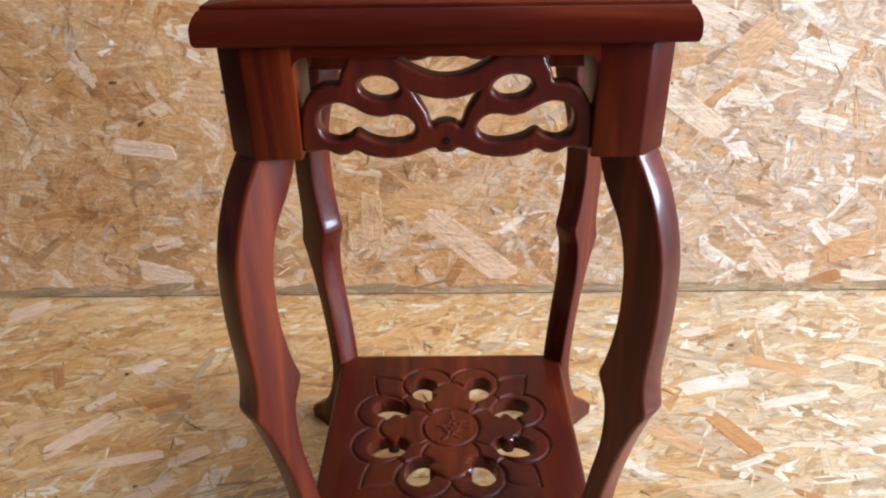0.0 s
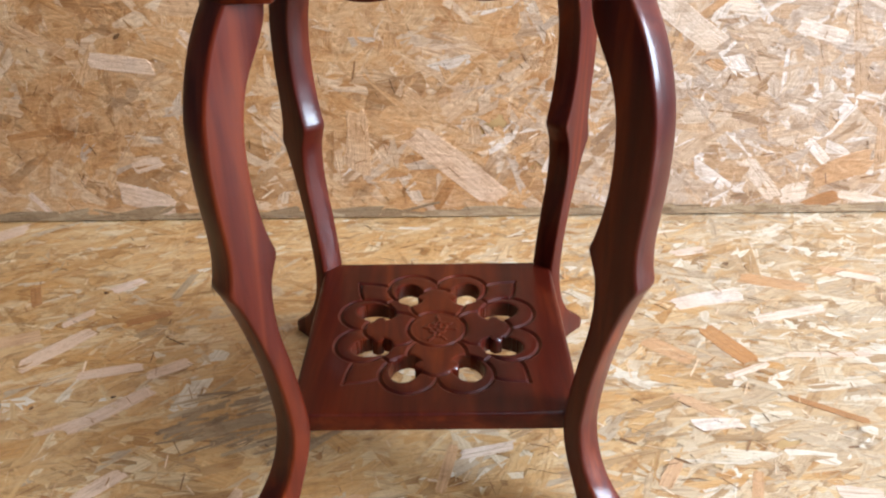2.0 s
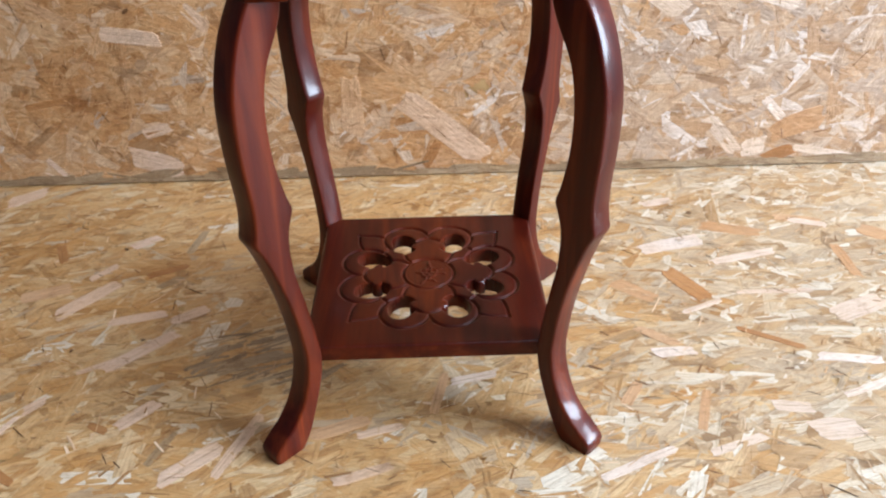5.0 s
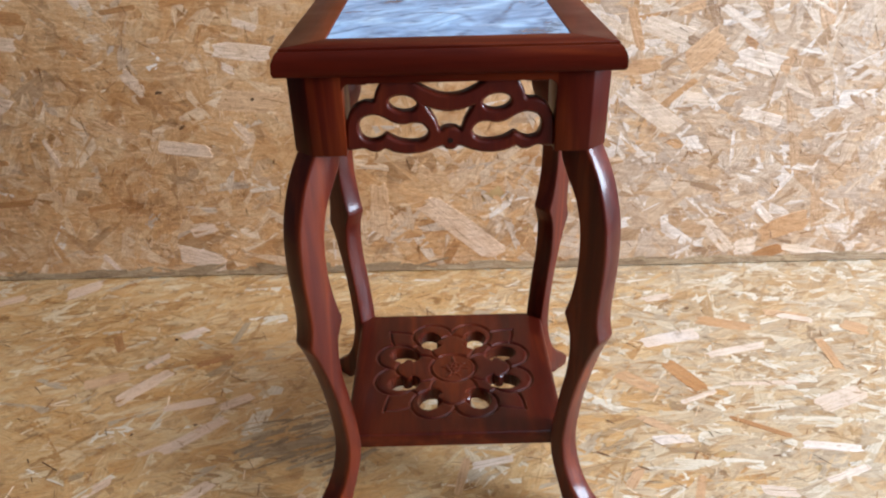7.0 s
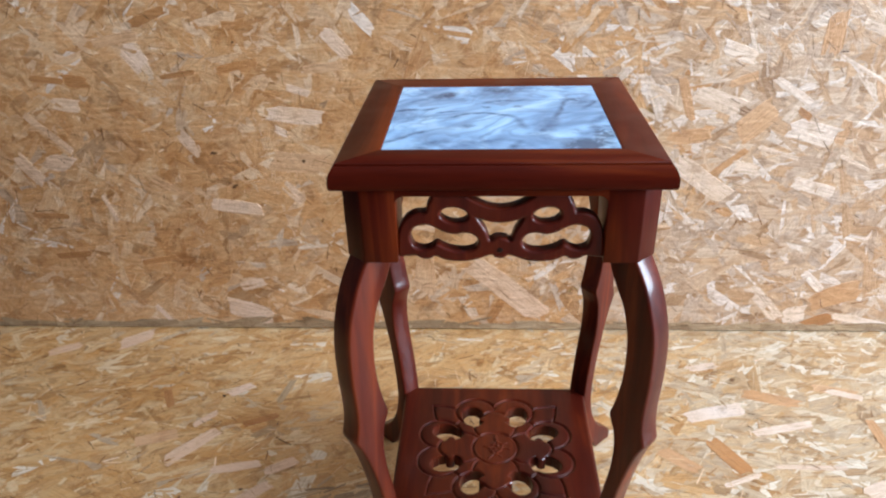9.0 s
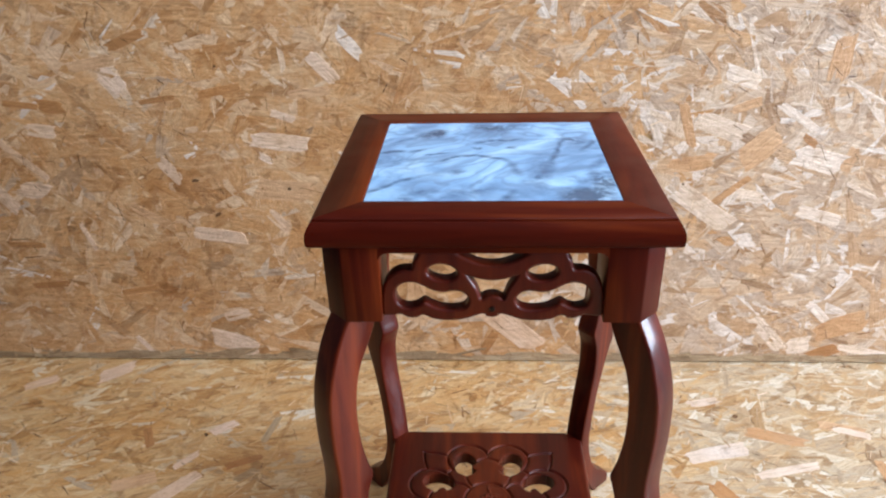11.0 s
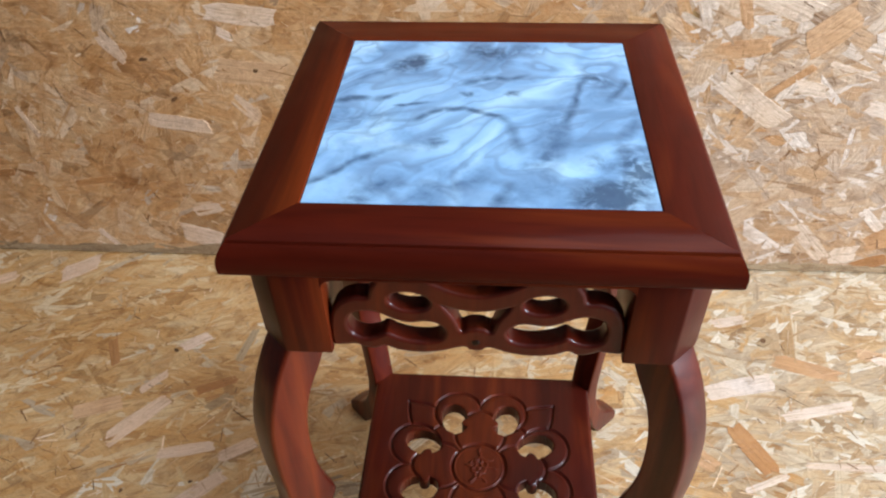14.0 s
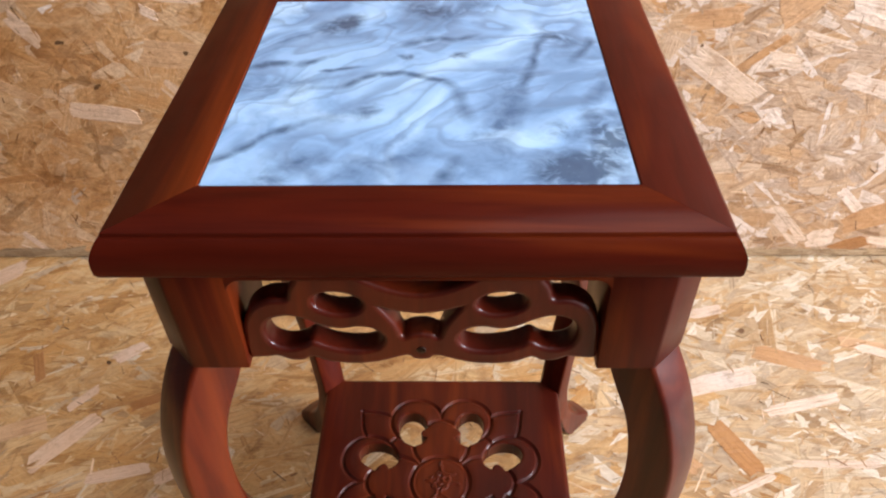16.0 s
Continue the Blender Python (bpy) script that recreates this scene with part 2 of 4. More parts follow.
def strand_material(name, stops, per_island, speck=0.5, blend=0.0, warm=1.0, fibrous=0.9):
    """Pressed softwood strand: fibres along its length, a waxy face, the tone by piece."""
    m, tr, b = material(name, 0.48)
    uv = tr.nodes.new("ShaderNodeUVMap")
    co = tr.nodes.new("ShaderNodeTexCoord")
    mp = node(tr, "ShaderNodeMapping", Scale=(16.0, 420.0, 1.0))
    tr.links.new(uv.outputs[0], mp.inputs[0])
    fibre = node(tr, "ShaderNodeTexNoise", Scale=1.0, Detail=5.0, Roughness=0.65, Distortion=0.4)
    tr.links.new(mp.outputs[0], fibre.inputs["Vector"])
    if per_island:
        tone = tr.nodes.new("ShaderNodeNewGeometry").outputs["Random Per Island"]
    else:
        tone = tr.nodes.new("ShaderNodeObjectInfo").outputs["Random"]
    base = ramp(tr, tone, stops)
    if blend:
        # neighbouring strands share part of their tone, in long soft streaks
        wide = node(tr, "ShaderNodeMapping", Rotation=(0, 0, radians(22)), Scale=(0.20, 0.045, 0.077))
        wide.vector_type = "TEXTURE"
        tr.links.new(co.outputs["Object"], wide.inputs[0])
        shared = node(tr, "ShaderNodeTexNoise", Scale=1.0, Detail=5.0, Roughness=0.6, Distortion=0.5)
        tr.links.new(wide.outputs[0], shared.inputs["Vector"])
        spread_tone = node(tr, "ShaderNodeMapRange")
        for key, value in (("From Min", 0.30), ("From Max", 0.74)):
            spread_tone.inputs[key].default_value = value
        tr.links.new(shared.outputs["Fac"], spread_tone.inputs[0])
        common = ramp(tr, spread_tone.outputs[0], stops)
        base_colour = mix(tr, "MIX", blend, base.outputs[0], common.outputs[0])
    else:
        base_colour = base.outputs[0]
    streak = ramp(tr, fibre.outputs["Fac"], [(0.30, (0.62, 0.54, 0.45)), (0.47, (0.97, 0.96, 0.94)), (0.72, (1.14, 1.16, 1.18))])
    c = mix(tr, "MULTIPLY", fibrous, base_colour, streak.outputs[0])
    fine = node(tr, "ShaderNodeTexNoise", Scale=210.0, Detail=4.0, Roughness=0.7)
    blotch = node(tr, "ShaderNodeTexNoise", Scale=34.0, Detail=5.0, Roughness=0.65)
    drift = node(tr, "ShaderNodeTexNoise", Scale=6.5, Detail=3.0, Roughness=0.6)
    for n in (fine, blotch, drift):
        tr.links.new(co.outputs["Object"], n.inputs["Vector"])
    fleck = ramp(tr, fine.outputs["Fac"], [(0.32, (0.66, 0.58, 0.50)), (0.46, (1, 1, 1)), (0.62, (1.0, 1.0, 1.0)), (0.74, (1.14, 1.16, 1.18))])
    c = mix(tr, "MULTIPLY", 0.5, c, fleck.outputs[0])
    stain = ramp(tr, blotch.outputs["Fac"], [(0.30, (0.62, 0.52, 0.42)), (0.47, (1, 1, 1))])
    c = mix(tr, "MULTIPLY", speck, c, stain.outputs[0])
    smoke = node(tr, "ShaderNodeTexNoise", Scale=11.0, Detail=8.0, Roughness=0.72, Distortion=0.4)
    tr.links.new(co.outputs["Object"], smoke.inputs["Vector"])
    soot = ramp(tr, smoke.outputs["Fac"], [(0.30, (0.48, 0.44, 0.42)), (0.395, (1, 1, 1))])
    c = mix(tr, "MULTIPLY", 0.85, c, soot.outputs[0])
    hue = ramp(tr, drift.outputs["Fac"], [(0.32, (0.98, 0.83, 0.64)), (0.52, (1.03, 0.94, 0.82)), (0.70, (1.02, 0.98, 0.92))])
    c = mix(tr, "MULTIPLY", warm, c, hue.outputs[0])
    tr.links.new(c, b.inputs["Base Color"])
    b.inputs["Specular IOR Level"].default_value = 0.5
    ridge_map = node(tr, "ShaderNodeMapping", Scale=(24.0, 70.0, 70.0))
    tr.links.new(co.outputs["Object"], ridge_map.inputs[0])
    ridge = node(tr, "ShaderNodeTexNoise", Scale=1.0, Detail=6.0, Roughness=0.6, Distortion=0.8)
    tr.links.new(ridge_map.outputs[0], ridge.inputs["Vector"])
    relief = node(tr, "ShaderNodeMath")
    relief.operation = "MULTIPLY_ADD"
    relief.inputs[1].default_value = 0.35
    tr.links.new(fibre.outputs["Fac"], relief.inputs[0])
    tr.links.new(ridge.outputs["Fac"], relief.inputs[2])
    bump(tr, b, relief.outputs[0], 0.8, 0.0035)
    return m


# ashen and straw carry window sheen in their colour, amber and ochre its falloff
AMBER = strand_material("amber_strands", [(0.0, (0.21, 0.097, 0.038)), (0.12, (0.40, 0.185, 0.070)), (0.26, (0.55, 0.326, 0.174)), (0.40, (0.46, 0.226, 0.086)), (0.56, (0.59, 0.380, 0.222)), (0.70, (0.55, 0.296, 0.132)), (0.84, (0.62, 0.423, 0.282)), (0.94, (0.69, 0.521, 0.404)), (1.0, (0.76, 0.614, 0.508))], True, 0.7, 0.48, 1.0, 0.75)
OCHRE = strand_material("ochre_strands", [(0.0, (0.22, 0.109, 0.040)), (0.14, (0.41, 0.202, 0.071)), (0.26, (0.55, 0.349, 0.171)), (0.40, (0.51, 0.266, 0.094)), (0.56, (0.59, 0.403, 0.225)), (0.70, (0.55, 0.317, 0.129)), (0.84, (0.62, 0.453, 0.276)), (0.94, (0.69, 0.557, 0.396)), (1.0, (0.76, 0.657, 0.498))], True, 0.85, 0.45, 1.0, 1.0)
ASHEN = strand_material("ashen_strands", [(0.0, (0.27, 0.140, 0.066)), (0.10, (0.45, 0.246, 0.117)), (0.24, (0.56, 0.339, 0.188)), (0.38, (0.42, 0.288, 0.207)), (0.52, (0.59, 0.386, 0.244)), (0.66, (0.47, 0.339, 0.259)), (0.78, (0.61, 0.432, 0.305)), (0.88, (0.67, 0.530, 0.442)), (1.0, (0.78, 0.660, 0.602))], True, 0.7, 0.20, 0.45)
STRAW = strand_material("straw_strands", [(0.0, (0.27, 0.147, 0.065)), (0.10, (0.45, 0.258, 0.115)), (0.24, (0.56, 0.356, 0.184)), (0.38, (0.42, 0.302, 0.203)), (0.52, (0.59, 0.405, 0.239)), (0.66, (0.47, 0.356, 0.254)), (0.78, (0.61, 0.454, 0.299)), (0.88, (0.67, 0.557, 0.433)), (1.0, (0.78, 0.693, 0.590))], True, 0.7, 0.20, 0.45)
SLIVERS = strand_material("thin_slivers", [(0.0, (0.20, 0.093, 0.038)), (0.25, (0.36, 0.186, 0.080)), (0.4, (0.55, 0.335, 0.179)), (0.75, (0.66, 0.465, 0.310)), (1.0, (0.80, 0.642, 0.517))], True, 0.2)
PALE = strand_material("pale_strand", [(0.0, (0.62, 0.428, 0.318)), (1.0, (0.70, 0.527, 0.433))], False, 0.5)
WHITISH = strand_material("whitish_strand", [(0.0, (0.64, 0.494, 0.408)), (1.0, (0.76, 0.636, 0.581))], False, 0.6)
TAN = strand_material("tan_strand", [(0.0, (0.52, 0.298, 0.158)), (1.0, (0.58, 0.363, 0.221))], False, 0.5)
GREY = strand_material("weathered_strand", [(0.0, (0.34, 0.23, 0.135)), (1.0, (0.42, 0.30, 0.19))], False, 0.8)
# for the foot of the wall board and the painted shadow by the shelf
GREY_MANY = strand_material("grey_brown_strands", [(0.0, (0.25, 0.165, 0.100)), (0.6, (0.36, 0.255, 0.165)), (1.0, (0.46, 0.35, 0.24))], True, 0.8)
DARK = strand_material("dark_knot", [(0.0, (0.10, 0.050, 0.022)), (1.0, (0.19, 0.095, 0.042))], False, 0.6)
BROWN = strand_material("brown_strand", [(0.0, (0.36, 0.167, 0.064)), (1.0, (0.46, 0.228, 0.094))], False, 0.5)


def board_material():
    """The board under its strands, and the room's other boards, too far round to be seen."""
    m, tr, b = material("strand_board", 0.65)
    co = tr.nodes.new("ShaderNodeTexCoord")
    cells = node(tr, "ShaderNodeTexVoronoi", Scale=24.0, Randomness=1.0)
    tr.links.new(co.outputs["Object"], cells.inputs["Vector"])
    r = ramp(tr, cells.outputs["Distance"], [(0.0, (0.58, 0.37, 0.17)), (0.5, (0.48, 0.28, 0.11)), (1.0, (0.32, 0.165, 0.055))])
    tr.links.new(r.outputs[0], b.inputs["Base Color"])
    return m


BOARD = board_material()


def plaster_material():
    m, tr, b = material("grey_plaster", 0.9)
    n = node(tr, "ShaderNodeTexNoise", Scale=7.0, Detail=5.0)
    r = ramp(tr, n.outputs["Fac"], [(0.3, (0.26, 0.255, 0.25)), (0.7, (0.34, 0.335, 0.33))])
    tr.links.new(r.outputs[0], b.inputs["Base Color"])
    return m


PLASTER = plaster_material()


# for the unseen ceiling, pale so that it bounces fill downwards
def whitewash_material():
    m, tr, b = material("whitewash", 0.9)
    n = node(tr, "ShaderNodeTexNoise", Scale=5.0, Detail=5.0)
    c = ramp(tr, n.outputs["Fac"], [(0.3, (0.46, 0.455, 0.45)), (0.7, (0.56, 0.555, 0.55))])
    tr.links.new(c.outputs[0], b.inputs["Base Color"])
    return m


WHITEWASH = whitewash_material()


def timber_material():
    m, tr, b = material("dark_timber", 0.8)
    n = node(tr, "ShaderNodeTexNoise", Scale=9.0, Detail=5.0)
    c = ramp(tr, n.outputs["Fac"], [(0.3, (0.045, 0.040, 0.038)), (0.7, (0.075, 0.068, 0.062))])
    tr.links.new(c.outputs[0], b.inputs["Base Color"])
    return m


TIMBER = timber_material()


def concrete_material():
    m, tr, b = material("dark_concrete", 0.85)
    n = node(tr, "ShaderNodeTexNoise", Scale=6.0, Detail=6.0)
    c = ramp(tr, n.outputs["Fac"], [(0.3, (0.075, 0.073, 0.070)), (0.7, (0.13, 0.127, 0.122))])
    tr.links.new(c.outputs[0], b.inputs["Base Color"])
    return m


CONCRETE = concrete_material()
STEEL, steel_tree, steel_bsdf = material("screw_steel", 0.38, 1.0)
steel_bsdf.inputs["Base Color"].default_value = (0.05, 0.035, 0.03, 1)

# ---- building helpers ----


def mesh_from(name, verts, faces, mat, smooth=True):
    me = bpy.data.meshes.new(name)
    me.from_pydata(verts, [], faces)
    me.materials.append(mat)
    me.update()
    if smooth:
        me.shade_smooth()
    return me


def part(name, me, parent, label="", m=None):
    """One mesh as a part under a thing or a part."""
    ob = new(name, me)
    ob.parent = parent
    if m is not None:
        ob.matrix_basis = m
    if label:
        ob["label"] = label
    return ob


def sharp(me, degrees):
    me.set_sharp_from_angle(angle=radians(degrees))
    return me


def box_mesh(name, x0, x1, y0, y1, z0, z1, mat, bevel=0.0):
    bm = bmesh.new()
    bmesh.ops.create_cube(bm, size=1, matrix=Matrix.Translation(((x0 + x1) / 2, (y0 + y1) / 2, (z0 + z1) / 2)) @ Matrix.Diagonal((x1 - x0, y1 - y0, z1 - z0, 1)))
    if bevel:
        bmesh.ops.bevel(bm, geom=bm.edges[:], offset=bevel, segments=2, affect="EDGES", profile=0.6)
    me = bpy.data.meshes.new(name)
    bm.to_mesh(me)
    bm.free()
    me.materials.append(mat)
    return me


def catmull(points, steps, closed=False):
    """A smooth line through the points."""
    p = [np.array(q, float) for q in points]
    n = len(p)
    out = []
    for i in range(n if closed else n - 1):
        if closed:
            a, b, c, d = p[i - 1], p[i], p[(i + 1) % n], p[(i + 2) % n]
        else:
            b, c = p[i], p[i + 1]
            a = p[i - 1] if i else 2 * b - c
            d = p[i + 2] if i + 2 < n else 2 * c - b
        for s in range(steps):
            t = s / steps
            out.append(0.5 * (2 * b + (c - a) * t + (2 * a - 5 * b + 4 * c - d) * t * t + (3 * b - a - 3 * c + d) * t ** 3))
    if not closed:
        out.append(p[-1])
    return out


# ---- the room ----


def structure(name, me, label):
    return tagged(new(name, me), label, "floor" if name in ("floor", "ground") else "ceiling" if name == "ceiling" else "wall", kind="structure")


floor = structure("floor", box_mesh("floor", -BOARD_X, BOARD_X, BOARD_F, WALL_Y + 0.018, -0.018, -0.0012, BOARD), "floor of oriented strand board with visible wood flakes")
wall_back_me = box_mesh("wall_back", -BOARD_X, BOARD_X, WALL_Y + 0.0012, WALL_Y + 0.018, 0.0022, BOARD_H, BOARD)
for v in wall_back_me.vertices:
    v.co.y += LEAN * v.co.z
wall_back = structure("wall_back", wall_back_me, "oriented strand board leaning against the wall behind the stand")
structure("ground", box_mesh("ground", ROOM_L - 0.1, ROOM_R + 0.12, ROOM_F - 0.1, WALL_Y + 0.26, -0.10, -0.0185, CONCRETE), "dark worn concrete floor under the boards")
structure("wall_rear", box_mesh("wall_rear", ROOM_L, ROOM_R, WALL_Y + 0.16, WALL_Y + 0.26, -0.0185, ROOM_H, TIMBER), "plain dark wall behind the strand board")
structure("wall_left", box_mesh("wall_left", ROOM_L - 0.1, ROOM_L, ROOM_F, WALL_Y + 0.26, -0.0185, ROOM_H, TIMBER), "plain dark timber side wall")
structure("wall_front", box_mesh("wall_front", ROOM_L, ROOM_R, ROOM_F - 0.1, ROOM_F, -0.0185, ROOM_H, TIMBER), "plain dark timber wall")


def wall_with_window():
    """The side wall that holds the window: four pieces round the opening, in one mesh."""
    bm = bmesh.new()
    y0, y1, low = ROOM_F, WALL_Y + 0.26, -0.0185
    for a, b, c, d in ((y0, WIN_Y0, low, ROOM_H), (WIN_Y1, y1, low, ROOM_H), (WIN_Y0, WIN_Y1, low, WIN_Z0), (WIN_Y0, WIN_Y1, WIN_Z1, ROOM_H)):
        bmesh.ops.create_cube(bm, size=1, matrix=Matrix.Translation((ROOM_R + 0.06, (a + b) / 2, (c + d) / 2)) @ Matrix.Diagonal((0.12, b - a, d - c, 1)))
    me = bpy.data.meshes.new("wall_right")
    bm.to_mesh(me)
    bm.free()
    me.materials.append(PLASTER)
    return me


structure("wall_right", wall_with_window(), "grey plastered wall with a wide window opening")


def ceiling_mesh():
    """The ceiling round the opening added for the overhead fill: four pieces in one mesh."""
    bm = bmesh.new()
    x0, x1, y0, y1 = ROOM_L - 0.1, ROOM_R + 0.12, ROOM_F - 0.1, WALL_Y + 0.26
    for a, b, c, d in ((x0, FILL_X0, y0, y1), (FILL_X1, x1, y0, y1), (FILL_X0, FILL_X1, y0, FILL_Y0), (FILL_X0, FILL_X1, FILL_Y1, y1)):
        bmesh.ops.create_cube(bm, size=1, matrix=Matrix.Translation(((a + b) / 2, (c + d) / 2, ROOM_H + 0.05)) @ Matrix.Diagonal((b - a, d - c, 0.1, 1)))
    me = bpy.data.meshes.new("ceiling")
    bm.to_mesh(me)
    bm.free()
    me.materials.append(WHITEWASH)
    return me


structure("ceiling", ceiling_mesh(), "plain unseen whitewashed ceiling, opened for an added overhead fill")

# ---- the plant stand ----
stand = tagged(new("plant_stand"), "dark red-brown lacquered plant stand with a veined marble top", "plant stand")
stand.location.z = 0.005
QUARTERS = [pose(0, 0, 0, 0, 0, 90 * k) for k in range(4)]


def frame_board_mesh():
    """One mitred board of the top's frame, with its moulded edge."""
    rows = [(0.1072, UNDER), (0.1072, TOP - 0.0006), (0.1078, TOP), (0.1422, TOP), (0.1429, TOP - 0.0005), (0.1431, TOP - 0.0026), (0.1441, TOP - 0.0026), (0.1455, TOP - 0.0040),
            (0.1474, TOP - 0.0072), (0.1490, TOP - 0.0110), (0.1494, TOP - 0.0142), (0.1495, TOP - 0.0170), (0.1494, TOP - 0.0205), (0.1484, UNDER + 0.0008), (0.1472, UNDER)]
    n = len(rows)
    verts = []
    cuts = [-1 + 0.0005, 0.0, 1 - 0.0005]
    for s in cuts:
        verts += [(s * d, -d, z) for d, z in rows]
    faces = [tuple(reversed(range(n))), tuple(range(2 * n, 3 * n))]
    for k in range(2):
        for i in range(n):
            j = (i + 1) % n
            faces.append((k * n + i, k * n + j, (k + 1) * n + j, (k + 1) * n + i))
    me = mesh_from("frame_board", verts, faces, WOOD_X)
    bm = bmesh.new()
    bm.from_mesh(me)
    bmesh.ops.recalc_face_normals(bm, faces=bm.faces)
    bm.to_mesh(me)
    bm.free()
    return sharp(me, 38)


board_me = frame_board_mesh()
for q in QUARTERS:
    part("frame_board", board_me, stand, m=q)
part("marble_panel", box_mesh("marble_panel", -0.1068, 0.1068, -0.1068, 0.1068, UNDER + 0.004, TOP - 0.0004, MARBLE, 0.0005), stand, "polished white marble panel with blue-grey veins")

BLOCK_IN, BLOCK_OUT, BLOCK_CUT, BLOCK_Z = 0.0920, 0.1422, 0.1240, 0.4430


def block_mesh():
    """The corner block over a leg, its outer corner cut off and its foot slightly drawn in."""
    bm = bmesh.new()
    a, b, c = BLOCK_IN, BLOCK_OUT, BLOCK_CUT
    plan = [(a, -a), (a, -b), (c, -b), (b, -c), (b, -a)]
    low = [bm.verts.new((x * 0.992 if x > a else x, y * 0.992 if -y > a else y, BLOCK_Z)) for x, y in plan]
    high = [bm.verts.new((x, y, UNDER)) for x, y in plan]
    bm.faces.new(list(reversed(low)))
    bm.faces.new(high)
    for i in range(5):
        j = (i + 1) % 5
        bm.faces.new((low[i], low[j], high[j], high[i]))
    bmesh.ops.recalc_face_normals(bm, faces=bm.faces)
    bmesh.ops.bevel(bm, geom=[e for e in bm.edges], offset=0.0014, segments=2, affect="EDGES", profile=0.5)
    me = bpy.data.meshes.new("corner_block")
    bm.to_mesh(me)
    bm.free()
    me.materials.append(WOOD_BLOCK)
    me.shade_smooth()
    return sharp(me, 30)


block_me = block_mesh()
for q in QUARTERS:
    part("corner_block", block_me, stand, m=q)


def plate(name, outlines, depth, rounding, mat):
    """A flat board sawn to closed outlines (the first is its edge, the others are holes), with rounded arrises, lying in x and y, its front at z = 0."""
    data = bpy.data.curves.new(name, "CURVE")
    data.dimensions, data.fill_mode = "2D", "BOTH"
    data.extrude, data.bevel_depth, data.bevel_resolution, data.offset = depth / 2 - rounding, rounding, 3, -rounding
    for line in outlines:
        s = data.splines.new("POLY")
        s.points.add(len(line) - 1)
        for p, (x, y) in zip(s.points, line):
            p.co = (x, y, -depth / 2, 1)
        s.use_cyclic_u = True
    ob = new(name, data)
    bpy.context.view_layer.update()
    me = bpy.data.meshes.new_from_object(ob.evaluated_get(bpy.context.evaluated_depsgraph_get()))
    bpy.data.objects.remove(ob)
    bpy.data.curves.remove(data)
    me.materials.clear()
    me.materials.append(mat)
    me.shade_smooth()
    return sharp(me, 50)


def mm(points):
    return [(x / 1000, y / 1000) for x, y in points]


def mirrored(half):
    """A closed outline from its left half, given from the upper to the lower end."""
    return half + [(-x, y) for x, y in reversed(half) if abs(x) > 1e-6]


def rail_mesh():
    """The rail under the top, its ends rounded down into the blocks."""
    z0, z1, h, r = UNDER - 0.008, UNDER, BLOCK_IN + 0.0008, 0.008
    line = [(-h, z1), (-h, z0 - r)] + [(-h + r - r * math.cos(a), z0 - r + r * math.sin(a)) for a in np.linspace(0.15, math.pi / 2, 7)]
    return plate("rail", [mirrored([(x * 1.0, y) for x, y in line])], 0.020, 0.0008, WOOD_X)


def fretwork_mesh():
    """The pierced cloud-scroll panel between two blocks."""
    edge = [(-27, 514), (-60, 514), (-61.5, 507), (-65, 501), (-67, 494.5), (-75, 494), (-82.5, 490.5), (-87.5, 485), (-91, 477), (-92.5, 466), (-92.5, 451.5), (-84, 450.5), (-77, 451.2), (-70.5, 448.2), (-63.5, 448),
            (-58, 450.6), (-50, 447), (-37, 445.2), (-23, 446.8), (-8.5, 451.8), (-4.5, 449.4), (0, 448.6)]
    smooth = catmull(mm(edge[2:]), 4)
    outline = mirrored([tuple(p) for p in mm(edge[:2])] + [tuple(p) for p in smooth])
    bone = [(-80.5, 471), (-77, 479), (-67.5, 482), (-58.5, 479.3), (-50, 474.6), (-41, 472.6), (-32, 474), (-24.5, 472.3), (-19.8, 466), (-23, 459), (-32, 456.2), (-43, 457.2), (-50.5, 460), (-57, 463.4), (-63.5, 459.5), (-71, 458), (-78, 461.5)]
    bone = catmull(mm(bone), 4, True)
    oval = [(-0.0412 + 0.0122 * math.cos(a) * math.cos(-0.12) - 0.0072 * math.sin(a) * math.sin(-0.12), 0.4915 + 0.0122 * math.cos(a) * math.sin(-0.12) + 0.0072 * math.sin(a)) for a in np.linspace(0, 2 * math.pi, 36, endpoint=False)]
    heart_top = [(-20, 488.2), (-10, 485), (0, 483.6)]
    heart_low = [(-20, 488.2), (-16, 482), (-12, 475), (-9.2, 467.2), (-5.5, 468.8), (0, 469.8)]
    upper = [tuple(p) for p in catmull(mm(heart_top), 6)]
    lower = [tuple(p) for p in catmull(mm(heart_low), 5)]
    heart = upper + [(-x, y) for x, y in reversed(upper[:-1])] + [(-x, y) for x, y in lower[1:-1]] + list(reversed(lower[1:]))
    arc = [(-0.030 + 0.060 * i / 20, 0.5105 - 0.0120 * math.sin(math.pi * i / 20) ** 0.9) for i in range(21)]
    arc = arc + [(0.030, 0.5135), (-0.030, 0.5135)]
    holes = [bone, [(-x, y) for x, y in reversed([tuple(p) for p in bone])], oval, [(-x, y) for x, y in reversed(oval)], heart, arc]
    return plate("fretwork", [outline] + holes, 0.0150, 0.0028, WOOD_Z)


UPRIGHT = pose(0, 0, 0, 90, 0, 0)
rail_me, fret_me = rail_mesh(), fretwork_mesh()
rail_me.transform(pose(0, -BLOCK_OUT + 0.0003, 0) @ UPRIGHT)
fret_me.transform(pose(0, -0.1378, -0.003) @ UPRIGHT)


